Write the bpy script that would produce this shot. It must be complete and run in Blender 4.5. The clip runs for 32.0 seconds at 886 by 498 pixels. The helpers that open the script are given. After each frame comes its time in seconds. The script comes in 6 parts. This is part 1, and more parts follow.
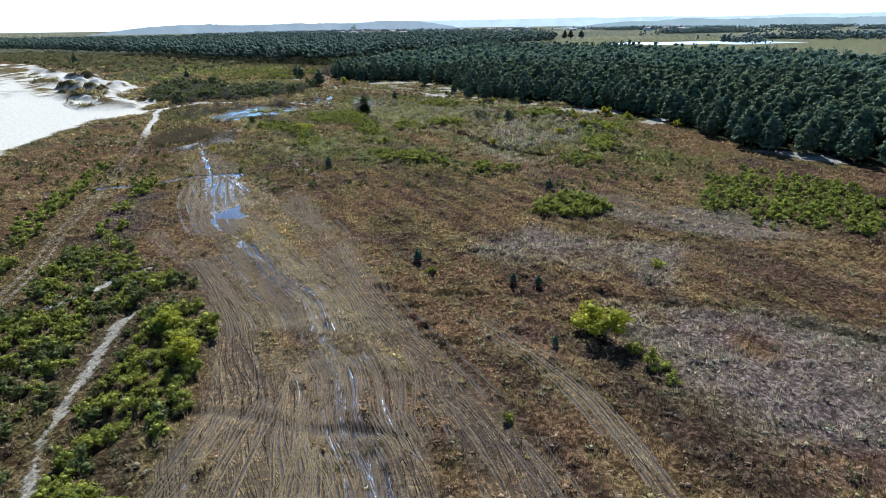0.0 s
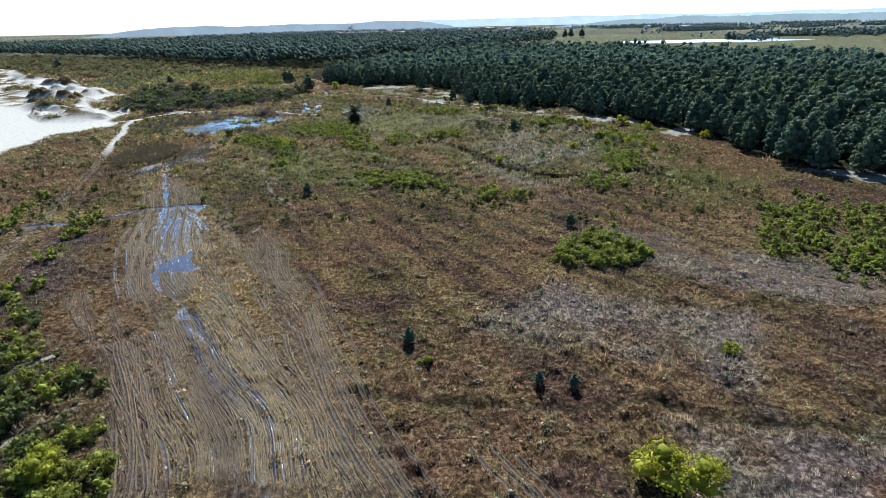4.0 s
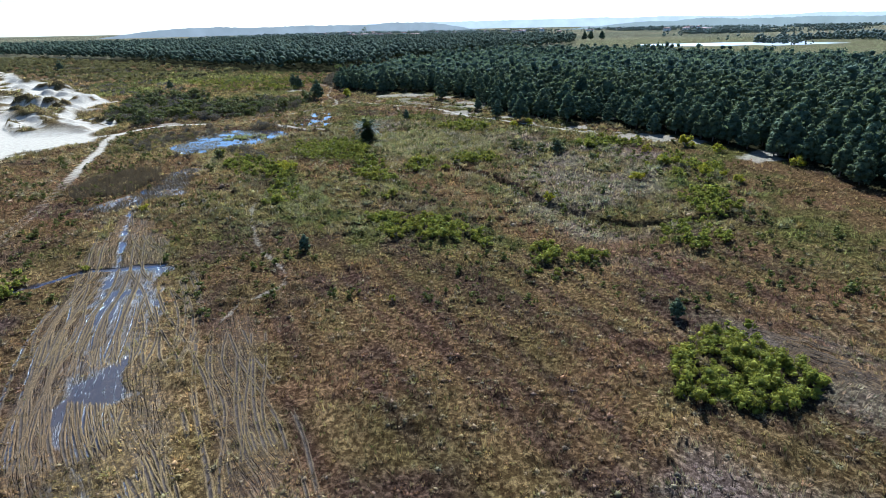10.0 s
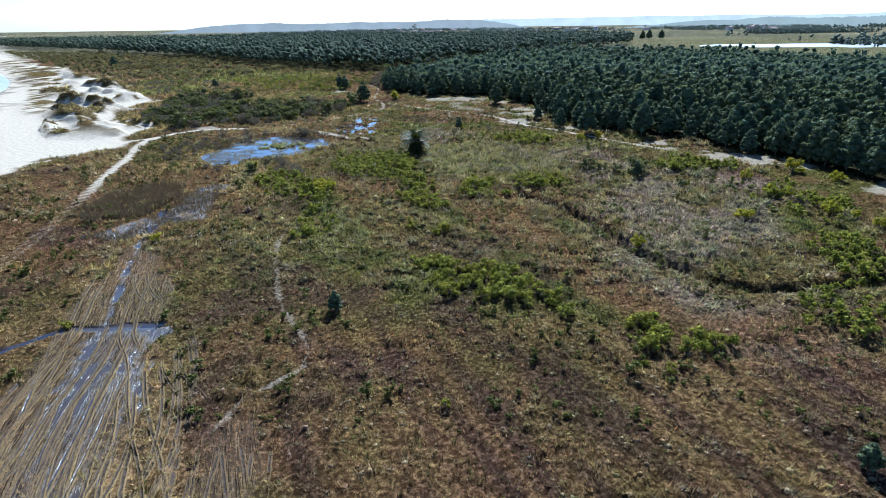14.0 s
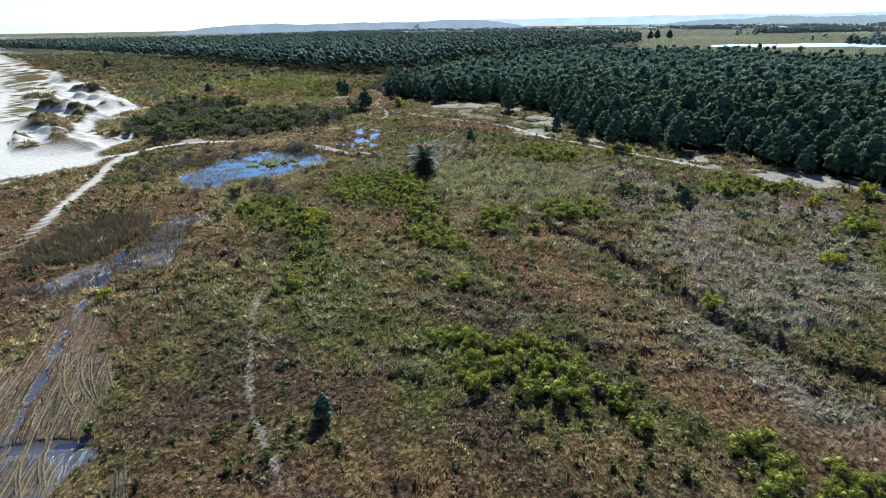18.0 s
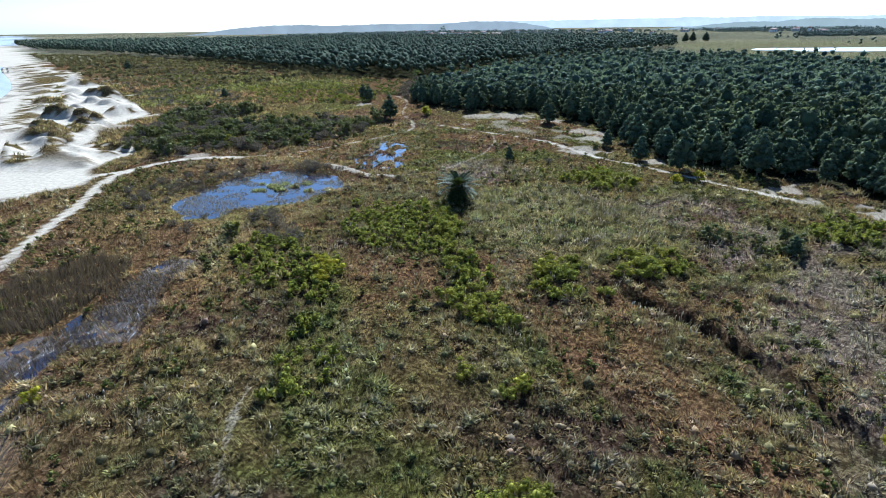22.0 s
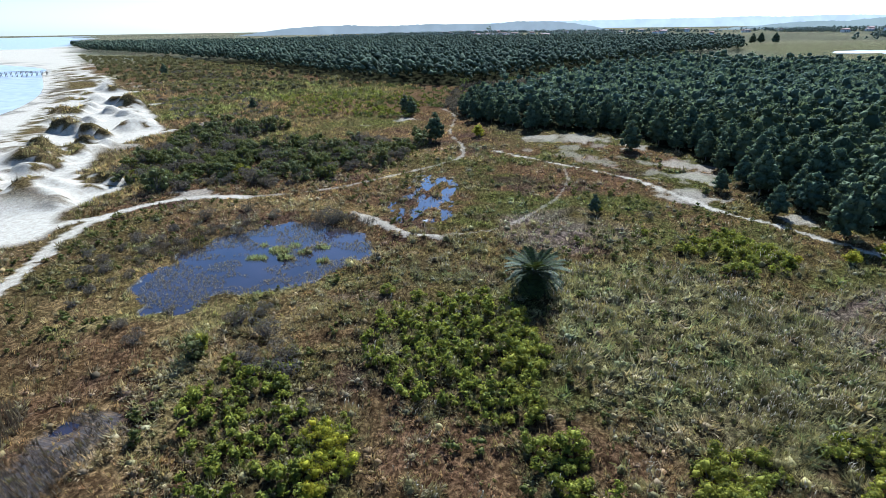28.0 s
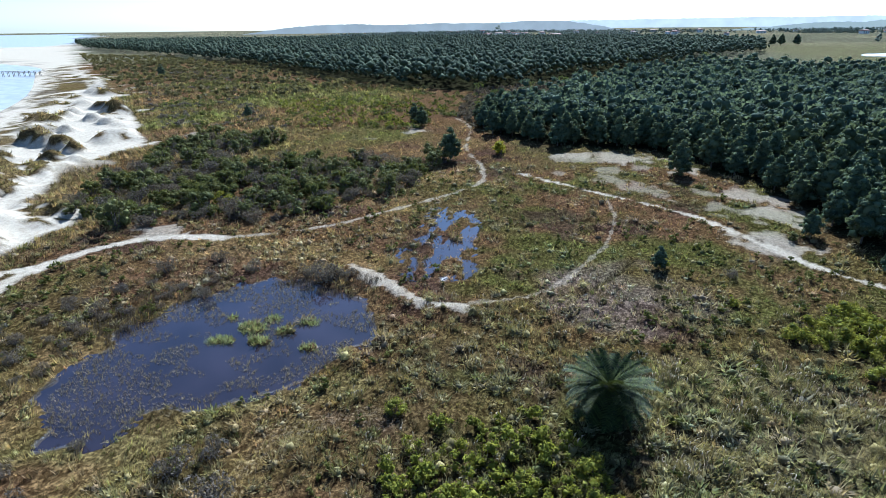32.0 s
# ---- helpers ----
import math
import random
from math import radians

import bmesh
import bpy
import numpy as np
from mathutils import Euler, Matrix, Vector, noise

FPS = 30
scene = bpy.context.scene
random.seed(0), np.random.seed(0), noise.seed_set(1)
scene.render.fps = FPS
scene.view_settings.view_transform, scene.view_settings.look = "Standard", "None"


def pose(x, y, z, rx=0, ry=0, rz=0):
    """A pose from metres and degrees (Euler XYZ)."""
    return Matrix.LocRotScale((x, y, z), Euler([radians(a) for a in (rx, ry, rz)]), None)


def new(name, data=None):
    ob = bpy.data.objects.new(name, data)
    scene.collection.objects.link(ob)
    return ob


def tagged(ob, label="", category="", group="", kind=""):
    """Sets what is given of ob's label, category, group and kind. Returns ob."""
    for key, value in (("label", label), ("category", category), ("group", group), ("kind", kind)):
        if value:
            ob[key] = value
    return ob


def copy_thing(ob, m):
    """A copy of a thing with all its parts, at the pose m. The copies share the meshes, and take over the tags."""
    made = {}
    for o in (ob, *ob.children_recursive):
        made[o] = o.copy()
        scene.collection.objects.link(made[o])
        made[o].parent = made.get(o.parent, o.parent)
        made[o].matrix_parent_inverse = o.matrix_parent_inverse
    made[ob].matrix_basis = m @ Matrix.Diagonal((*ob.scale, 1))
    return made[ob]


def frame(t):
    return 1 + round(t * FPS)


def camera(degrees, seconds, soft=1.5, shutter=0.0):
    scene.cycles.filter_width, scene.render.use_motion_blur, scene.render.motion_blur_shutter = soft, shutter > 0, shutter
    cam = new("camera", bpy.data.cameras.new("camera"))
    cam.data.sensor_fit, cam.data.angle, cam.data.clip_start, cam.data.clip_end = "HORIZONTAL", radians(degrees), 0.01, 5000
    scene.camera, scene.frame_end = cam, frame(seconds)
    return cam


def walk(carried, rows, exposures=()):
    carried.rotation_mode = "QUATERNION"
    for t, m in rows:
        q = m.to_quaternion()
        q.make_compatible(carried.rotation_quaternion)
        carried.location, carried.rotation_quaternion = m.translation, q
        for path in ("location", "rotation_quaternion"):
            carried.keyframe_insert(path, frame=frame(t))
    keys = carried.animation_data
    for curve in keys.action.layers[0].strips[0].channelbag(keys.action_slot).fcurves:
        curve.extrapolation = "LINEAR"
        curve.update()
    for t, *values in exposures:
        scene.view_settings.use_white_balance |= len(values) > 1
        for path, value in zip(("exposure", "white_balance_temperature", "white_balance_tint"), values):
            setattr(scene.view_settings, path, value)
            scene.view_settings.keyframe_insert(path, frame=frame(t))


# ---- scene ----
cam = camera(77.99, 32.0, soft=0.8)

# t, x, y, z, heading, tilt, lean
PATH = [
    (0.0, 0.00, 0.00, 35.00, -0.000, -22.446, -0.789),
    (0.5, 0.02, 2.94, 35.06, 0.000, -22.461, -0.838),
    (1.0, 0.03, 5.86, 35.11, -0.001, -22.468, -0.886),
    (1.5, 0.05, 8.78, 35.17, 0.007, -22.454, -0.933),
    (2.0, 0.11, 11.71, 35.23, 0.032, -22.439, -0.987),
    (2.5, 0.18, 14.66, 35.29, 0.034, -22.431, -1.051),
    (3.0, 0.23, 17.62, 35.35, -0.003, -22.441, -1.122),
    (3.5, 0.26, 20.56, 35.40, -0.015, -22.468, -1.194),
    (5.5, -0.09, 32.06, 35.42, -0.042, -22.548, -1.477),
    (6.0, -0.37, 34.84, 35.41, -0.031, -22.535, -1.510),
    (6.5, -0.72, 37.60, 35.39, -0.013, -22.499, -1.524),
    (7.0, -1.15, 40.36, 35.38, -0.036, -22.458, -1.519),
    (7.5, -1.67, 43.09, 35.37, -0.046, -22.419, -1.494),
    (8.0, -2.26, 45.78, 35.35, -0.100, -22.382, -1.450),
    (8.5, -2.88, 48.42, 35.35, -0.149, -22.354, -1.387),
    (9.0, -3.44, 51.06, 35.35, -0.193, -22.332, -1.313),
    (9.5, -3.97, 53.78, 35.38, 0.208, -22.323, -1.234),
    (10.0, -4.51, 56.57, 35.42, 1.215, -22.318, -1.147),
    (10.5, -5.03, 59.43, 35.47, 2.425, -22.319, -1.058),
    (11.0, -5.55, 62.31, 35.53, 3.358, -22.320, -0.975),
    (11.5, -6.07, 65.15, 35.60, 3.927, -22.324, -0.906),
    (12.0, -6.64, 67.97, 35.69, 4.481, -22.338, -0.856),
    (12.5, -7.13, 70.81, 35.78, 4.827, -22.365, -0.820),
    (13.0, -7.57, 73.62, 35.87, 5.151, -22.413, -0.795),
    (13.5, -8.09, 76.37, 35.96, 5.659, -22.458, -0.777),
    (14.0, -8.55, 79.07, 36.05, 5.883, -22.500, -0.773),
    (14.5, -8.99, 81.73, 36.12, 5.892, -22.540, -0.781),
    (16.5, -11.30, 91.93, 36.29, 5.772, -22.591, -0.933),
    (17.0, -11.90, 94.67, 36.33, 5.849, -22.557, -0.950),
    (17.5, -12.47, 97.47, 36.36, 5.964, -22.521, -0.954),
    (18.0, -13.07, 100.34, 36.38, 6.182, -22.490, -0.946),
    (18.5, -13.71, 103.26, 36.40, 6.546, -22.461, -0.927),
    (19.0, -14.41, 106.22, 36.43, 6.973, -22.431, -0.900),
    (19.5, -15.13, 109.22, 36.45, 7.329, -22.418, -0.869),
    (20.0, -15.86, 112.31, 36.48, 7.511, -22.401, -0.843),
    (20.5, -16.61, 115.43, 36.51, 7.649, -22.370, -0.823),
    (21.0, -17.37, 118.55, 36.55, 7.728, -22.340, -0.809),
    (21.5, -18.18, 121.66, 36.58, 8.043, -22.323, -0.800),
    (22.0, -18.99, 124.74, 36.61, 8.592, -22.323, -0.795),
    (22.5, -19.79, 127.79, 36.66, 9.279, -22.321, -0.800),
    (23.0, -20.53, 130.81, 36.72, 9.964, -22.315, -0.818),
    (23.5, -21.22, 133.90, 36.81, 10.652, -22.272, -0.858),
    (24.0, -21.79, 137.09, 36.92, 11.226, -22.223, -0.911),
    (24.5, -22.33, 140.40, 37.05, 11.740, -22.178, -0.966),
    (25.0, -22.97, 143.81, 37.18, 12.171, -22.149, -1.013),
    (25.5, -23.75, 147.27, 37.31, 12.497, -22.142, -1.044),
    (27.5, -28.41, 161.47, 37.84, 12.874, -22.246, -0.971),
    (28.0, -29.57, 164.84, 37.92, 13.016, -22.272, -0.911),
    (28.5, -30.79, 168.17, 37.99, 13.133, -22.301, -0.843),
    (29.0, -31.99, 171.46, 38.06, 13.208, -22.317, -0.776),
    (29.5, -33.12, 174.72, 38.14, 13.291, -22.338, -0.716),
    (30.0, -34.19, 177.96, 38.23, 13.409, -22.356, -0.670),
    (30.5, -35.24, 181.23, 38.32, 13.484, -22.367, -0.642),
    (31.0, -36.30, 184.50, 38.41, 13.567, -22.369, -0.633),
    (31.5, -37.37, 187.73, 38.49, 13.638, -22.361, -0.638),
    (32.0, -38.42, 190.92, 38.58, 13.671, -22.348, -0.652),
]
rows = [(t, pose(x, y, z, 90 + tilt, 0, head) @ pose(0, 0, 0, 0, 0, lean)) for t, x, y, z, head, tilt, lean in PATH]
walk(cam, rows, exposures=[(0.0, 1.88, 4540, 5), (32.0, 1.88, 4540, 5)])

# ---- light ----
SUN_EL, SUN_AZ = radians(38), radians(2)  # azimuth from +y towards +x
world = bpy.data.worlds.new("sky")
scene.world = world
world.use_nodes = True
nt = world.node_tree
nt.nodes.clear()
sky = nt.nodes.new("ShaderNodeTexSky")
sky.sky_type = "NISHITA"
sky.sun_disc = False
sky.sun_elevation, sky.sun_rotation = SUN_EL, SUN_AZ
sky.air_density, sky.dust_density, sky.ozone_density = 1.0, 0.6, 3.0
bg = nt.nodes.new("ShaderNodeBackground")
bg.inputs["Strength"].default_value = 0.05
wo = nt.nodes.new("ShaderNodeOutputWorld")
nt.links.new(sky.outputs[0], bg.inputs["Color"])
nt.links.new(bg.outputs[0], wo.inputs["Surface"])
sun_data = bpy.data.lights.new("sun", "SUN")
sun_data.energy, sun_data.angle, sun_data.color = 5.0, radians(0.55), (1.0, 0.92, 0.80)
sun = new("sun", sun_data)
to_sun = Vector((math.sin(SUN_AZ) * math.cos(SUN_EL), math.cos(SUN_AZ) * math.cos(SUN_EL), math.sin(SUN_EL)))
sun.matrix_world = Matrix.Translation((0, 0, 200)) @ to_sun.to_track_quat("Z", "Y").to_matrix().to_4x4()


# ---- number helpers ----
def vnoise(x, y, size, seed):
    """Smooth value noise, 0 to 1."""
    x, y = np.asarray(x, float) / size, np.asarray(y, float) / size
    xi, yi = np.floor(x).astype(np.int64), np.floor(y).astype(np.int64)
    fx, fy = x - xi, y - yi
    fx, fy = fx * fx * (3 - 2 * fx), fy * fy * (3 - 2 * fy)

    def lattice(a, b):
        h = (a * 374761393 + b * 668265263 + seed * 974634777) & 0xFFFFFFFF
        h = ((h ^ (h >> 13)) * 1274126177) & 0xFFFFFFFF
        return ((h ^ (h >> 16)) & 0xFFFFFF) / float(0xFFFFFF)

    top = lattice(xi, yi) * (1 - fx) + lattice(xi + 1, yi) * fx
    low = lattice(xi, yi + 1) * (1 - fx) + lattice(xi + 1, yi + 1) * fx
    return top * (1 - fy) + low * fy


def fbm(x, y, size, seed, octaves=3):
    total, amp, norm = 0, 1.0, 0
    for k in range(octaves):
        total = total + amp * vnoise(x, y, size / 2 ** k, seed + 17 * k)
        norm += amp
        amp *= 0.5
    return total / norm


def smooth(a, b, v):
    v = np.clip((v - a) / (b - a), 0, 1)
    return v * v * (3 - 2 * v)


def curve(points, step=1.5):
    """A smooth line through the points."""
    p = np.array(points, float)
    p = np.vstack([2 * p[0] - p[1], p, 2 * p[-1] - p[-2]])
    out = []
    for i in range(1, len(p) - 2):
        n = max(2, int(np.linalg.norm(p[i + 1] - p[i]) / step))
        for t in np.arange(n) / n:
            out.append(0.5 * (2 * p[i] + (p[i + 1] - p[i - 1]) * t + (2 * p[i - 1] - 5 * p[i] + 4 * p[i + 1] - p[i + 2]) * t * t
                              + (3 * p[i] - p[i - 1] - 3 * p[i + 1] + p[i + 2]) * t ** 3))
    out.append(p[-2])
    return np.array(out)


def line_dist(x, y, line, reach=30.0):
    """Distance to a line of points, the signed distance across it, and the length along it."""
    x, y = np.asarray(x, float), np.asarray(y, float)
    best, side, along = np.full(x.shape, 1e3), np.full(x.shape, 1e3), np.zeros(x.shape)
    lo, hi = line.min(0) - reach, line.max(0) + reach
    m = (x > lo[0]) & (x < hi[0]) & (y > lo[1]) & (y < hi[1])
    px, py = x[m], y[m]
    b, s, l = np.full(px.shape, 1e3), np.full(px.shape, 1e3), np.zeros(px.shape)
    run = 0.0
    for k in range(len(line) - 1):
        a, d = line[k], line[k + 1] - line[k]
        length = np.linalg.norm(d)
        t = np.clip(((px - a[0]) * d[0] + (py - a[1]) * d[1]) / length ** 2, 0, 1)
        ex, ey = px - a[0] - t * d[0], py - a[1] - t * d[1]
        q = np.hypot(ex, ey)
        c = q < b
        b[c] = q[c]
        s[c] = (q * np.sign(d[0] * ey - d[1] * ex))[c]
        l[c] = (run + t * length)[c]
        run += length
    best[m], side[m], along[m] = b, s, l
    return best, side, along


def area(x, y, points, warp=1.5, size=5.0, seed=3):
    """Signed distance into a polygon with a ragged edge: positive inside."""
    x, y = np.asarray(x, float), np.asarray(y, float)
    p = np.array(points, float)
    out = np.full(x.shape, -1e3)
    lo, hi = p.min(0) - 25, p.max(0) + 25
    m = (x > lo[0]) & (x < hi[0]) & (y > lo[1]) & (y < hi[1])
    px, py = x[m], y[m]
    inside = np.zeros(px.shape, bool)
    d = np.full(px.shape, 1e3)
    for k in range(len(p)):
        a, b = p[k], p[(k + 1) % len(p)]
        e = b - a
        t = np.clip(((px - a[0]) * e[0] + (py - a[1]) * e[1]) / (e @ e), 0, 1)
        d = np.minimum(d, np.hypot(px - a[0] - t * e[0], py - a[1] - t * e[1]))
        c = (a[1] > py) != (b[1] > py)
        if e[1] != 0:
            inside ^= c & (px < a[0] + (py - a[1]) * e[0] / e[1])
    out[m] = np.where(inside, d, -d) + warp * 2 * (fbm(px, py, size, seed) - 0.5)
    return out


# ---- plan ----
ROAD_COAST = curve([(-56, 40), (-62, 68), (-65, 80), (-71, 96), (-77, 115), (-85, 140), (-98, 178), (-110, 208), (-119, 232), (-126, 247), (-128, 259), (-124, 270), (-116, 277), (-105, 279)])
ROAD_BEACH = curve([(-150, 205), (-138, 231), (-136, 242), (-134, 253), (-128, 260)])
PATH_LEFT = curve([(-32, 25), (-34, 33), (-37, 40), (-39, 49), (-41, 58), (-41, 64), (-37, 70)])
PATH_SAND = curve([(-53, 341), (-40, 331), (-29, 323), (-21, 318), (-13, 312), (-7, 304), (-2, 296), (2, 289), (6, 284), (12, 280), (25, 265), (40, 250)])
PATH_BACK = curve([(-95, 440), (-81, 414), (-76, 385), (-73, 368), (-64, 345), (-62, 328), (-70, 313), (-77, 303), (-85, 292), (-95, 284), (-105, 279)])
PATH_CURVE = curve([(-30, 321), (-29, 307), (-31, 292), (-35, 281), (-39, 272), (-43, 267), (-52, 262)])
SPIT = curve([(-74, 270), (-67, 266), (-59, 260), (-53, 259.5)])
GRASS_WAY = [curve([(-95, 216), (-87, 223), (-78, 226), (-74, 231), (-70, 234), (-62, 240)]), curve([(-68, 200), (-70, 207), (-73, 212), (-76, 220), (-78, 225)])]
BARE = curve([(-66, 220), (-67, 226), (-64, 231), (-60, 234), (-55, 235)])
SIDE = curve([(-54, 66), (-51, 70), (-49, 75), (-46, 79)])
FOOT = curve([(-48, 172), (-47, 166), (-45, 160), (-40, 148), (-36, 141), (-32, 136), (-30, 130), (-34, 124), (-35, 119)])
TRACK_PTS = [[(-63, 156), (-58, 147), (-49, 138), (-46, 130), (-38, 121), (-34, 119)], [(-35, 119), (-32, 110), (-28, 103), (-24, 92), (-18, 80)], [(-34, 119), (-29, 111), (-25, 105), (-20, 97), (-15, 86), (-7, 70)], [(-43, 116), (-40, 110), (-36, 105), (-30, 95)],
             [(-52, 116), (-50, 107), (-45, 99), (-40, 88)], [(-71, 153), (-64, 139), (-58, 120), (-52, 109)], [(-68, 169), (-57, 139), (-51, 130), (-43, 120), (-35, 110), (-28, 98)], [(-75, 172), (-68, 160), (-60, 146), (-52, 140)]]
DITCH_R = curve([(-6, 203), (0, 196), (6, 189), (11, 179), (15, 168), (20, 162), (24, 156.5), (29, 154.5), (35, 155), (50, 158)])
DITCH_NEAR = curve([(-26, 44), (-19, 43), (-13, 41), (-8, 41), (-4, 40)])
DITCH_X = curve([(-7, 70), (4, 68), (13, 67), (20, 68), (28, 65), (36, 64), (44, 59), (60, 50)])
DITCH_L = curve([(-92, 122), (-80, 126), (-70, 129), (-64, 135), (-59, 136), (-52, 138)])
DITCH_P = curve([(-36, 268), (-31, 276), (-27, 284)])
MAIN = curve([(-79, 184), (-74, 170), (-70, 160), (-66, 151), (-62, 143), (-57, 131), (-50, 113), (-42, 98), (-31, 84), (-24, 74), (-18, 66), (-15, 58), (-11, 50), (-9, 42), (-6, 36), (-4, 28), (-2, 15)])
RUT_L = curve([(-46, 100), (-41, 86), (-34, 75), (-26, 60), (-22, 46), (-23, 37), (-24, 28)])
RUT_FAN = curve([(-30, 80), (-22, 66), (-18, 55), (-16, 44), (-15, 34), (-15, 22)])
RUT_R = curve([(-33, 118), (-28, 104), (-22, 92), (-16, 78), (-9, 63), (-3, 52), (2, 43), (6, 35), (9, 26)])
RUT_FAR = curve([(-60, 150), (-52, 134), (-42, 118), (-38, 104), (-34, 92), (-28, 80)])
RUT_W = curve([(-53, 95), (-49, 89), (-44, 83), (-38, 78), (-33, 75), (-30, 68)])
RUT_E = curve([(2, 66), (8, 56), (13, 48), (16, 40), (18, 30)])
RUT_T = curve([(62, 88), (52, 95), (40, 104), (31, 113), (22, 120), (12, 132), (-2, 150)])
POND = [(-88, 224), (-94, 230), (-96, 236), (-96, 243), (-94, 249), (-92, 254), (-89, 260), (-84, 264), (-76, 262), (-70, 261), (-66, 258), (-64, 251), (-65, 243), (-69, 238), (-74, 236), (-77, 232), (-81, 228)]
POOLS = [(-63, 268), (-68, 277), (-67, 287), (-69, 305), (-60, 306), (-56, 296), (-54, 281), (-54, 270), (-58, 267)]
SWAMP = [(-87, 166), (-83, 174), (-78, 181), (-80, 192), (-79, 203), (-74, 203), (-69, 187), (-67, 177), (-74, 174), (-75, 165)]
WETPATCH = [(-60, 137), (-51, 137), (-48, 130), (-45, 120), (-42, 112), (-38, 98), (-43, 96), (-48, 108), (-53, 118), (-57, 130)]
REEDS = [(-96, 180), (-98, 191), (-93, 202), (-85, 202), (-80, 193), (-81, 180), (-88, 174)]
SHORE = curve([(-2900, 3000), (-1693, 1785), (-1300, 1300), (-1480, 1150), (-1100, 870), (-800, 765), (-621, 691), (-535, 612), (-419, 505), (-352, 434), (-312, 375), (-286, 300), (-270, 200), (-270, 50), (-300, -300), (-380, -800)], 12)
DUNE_EDGE = curve([(-620, 760), (-511, 650), (-409, 570), (-317, 485), (-261, 430), (-224, 392), (-192, 358), (-186, 330), (-174, 307), (-162, 288), (-144, 284), (-140, 263), (-131, 247), (-143, 228), (-140, 206), (-136, 185), (-130, 159), (-122, 139), (-116, 90), (-130, 0), (-150, -200)], 6)
DUNE_TOE = curve([(-560, 668), (-516, 626), (-460, 574), (-364, 477), (-287, 397), (-250, 353), (-215, 312), (-190, 284)], 6)
DUNE_TRAILS = [curve([(-511, 647), (-466, 607), (-419, 569), (-398, 557), (-335, 483), (-275, 418), (-242, 378)], 6), curve([(-275, 412), (-251, 395), (-223, 389), (-219, 410), (-205, 428)], 6),
               curve([(-222, 388), (-195, 345), (-180, 312), (-164, 288), (-150, 270)], 6)]
# grassy dune tops: x, y, radius, height
DUNE_TOPS = ((-230, 352, 8, 3.2), (-222, 349, 7, 3.0), (-212, 345, 6, 3.0), (-201, 340, 4, 2.4), (-196, 326, 6, 2.6), (-216, 326, 5, 1.8), (-190, 303, 9, 1.2), (-180, 296, 8, 1.4), (-197, 309, 7, 1.2),
             (-278, 395, 8, 2.6), (-270, 402, 7, 2.6), (-278, 415, 7, 2.4), (-250, 397, 6, 2.4), (-277, 430, 9, 2.8), (-326, 485, 10, 2.6), (-340, 492, 10, 2.6), (-353, 481, 9, 2.4), (-327, 465, 9, 2.6),
             (-270, 430, 7, 2.0), (-259, 421, 8, 2.0), (-239, 372, 5, 2.0), (-165, 262, 6, 0.7), (-172, 270, 5, 0.7), (-236, 392, 6, 1.8), (-300, 440, 9, 2.2))
PINES = [(118, 60), (114, 133), (99, 141), (89, 163), (85, 200), (73, 232), (54, 256), (34, 275), (23, 286), (12, 300), (12, 317), (6, 345), (-5, 358), (-12, 377), (-46, 379), (-73, 397), (-80, 430), (-50, 489), (-14, 579), (54, 695), (112, 668), (165, 645), (219, 536), (270, 466), (290, 330), (260, 60)]
PINES_BACK = [(-93, 535), (-145, 543), (-211, 590), (-358, 718), (-580, 876), (-934, 1094), (-1320, 1443), (-900, 1560), (-464, 1700), (0, 1620), (200, 1500), (268, 1340), (190, 1004), (62, 832), (-45, 633)]
THICKET = [(-148, 284), (-158, 306), (-173, 345), (-177, 378), (-152, 390), (-136, 373), (-146, 346), (-136, 333), (-121, 343), (-90, 348), (-78, 336), (-77, 319), (-89, 303), (-99, 291), (-113, 286), (-130, 279)]
LAKE = [(250, 985), (300, 940), (370, 905), (470, 890), (560, 930), (560, 1010), (450, 1040), (330, 1020)]
CLEARING = [(-50, 345), (-46, 366), (-34, 374), (-12, 372), (-3, 345), (2, 325), (6, 300), (3, 291), (-2, 294), (-9, 315), (-26, 330)]
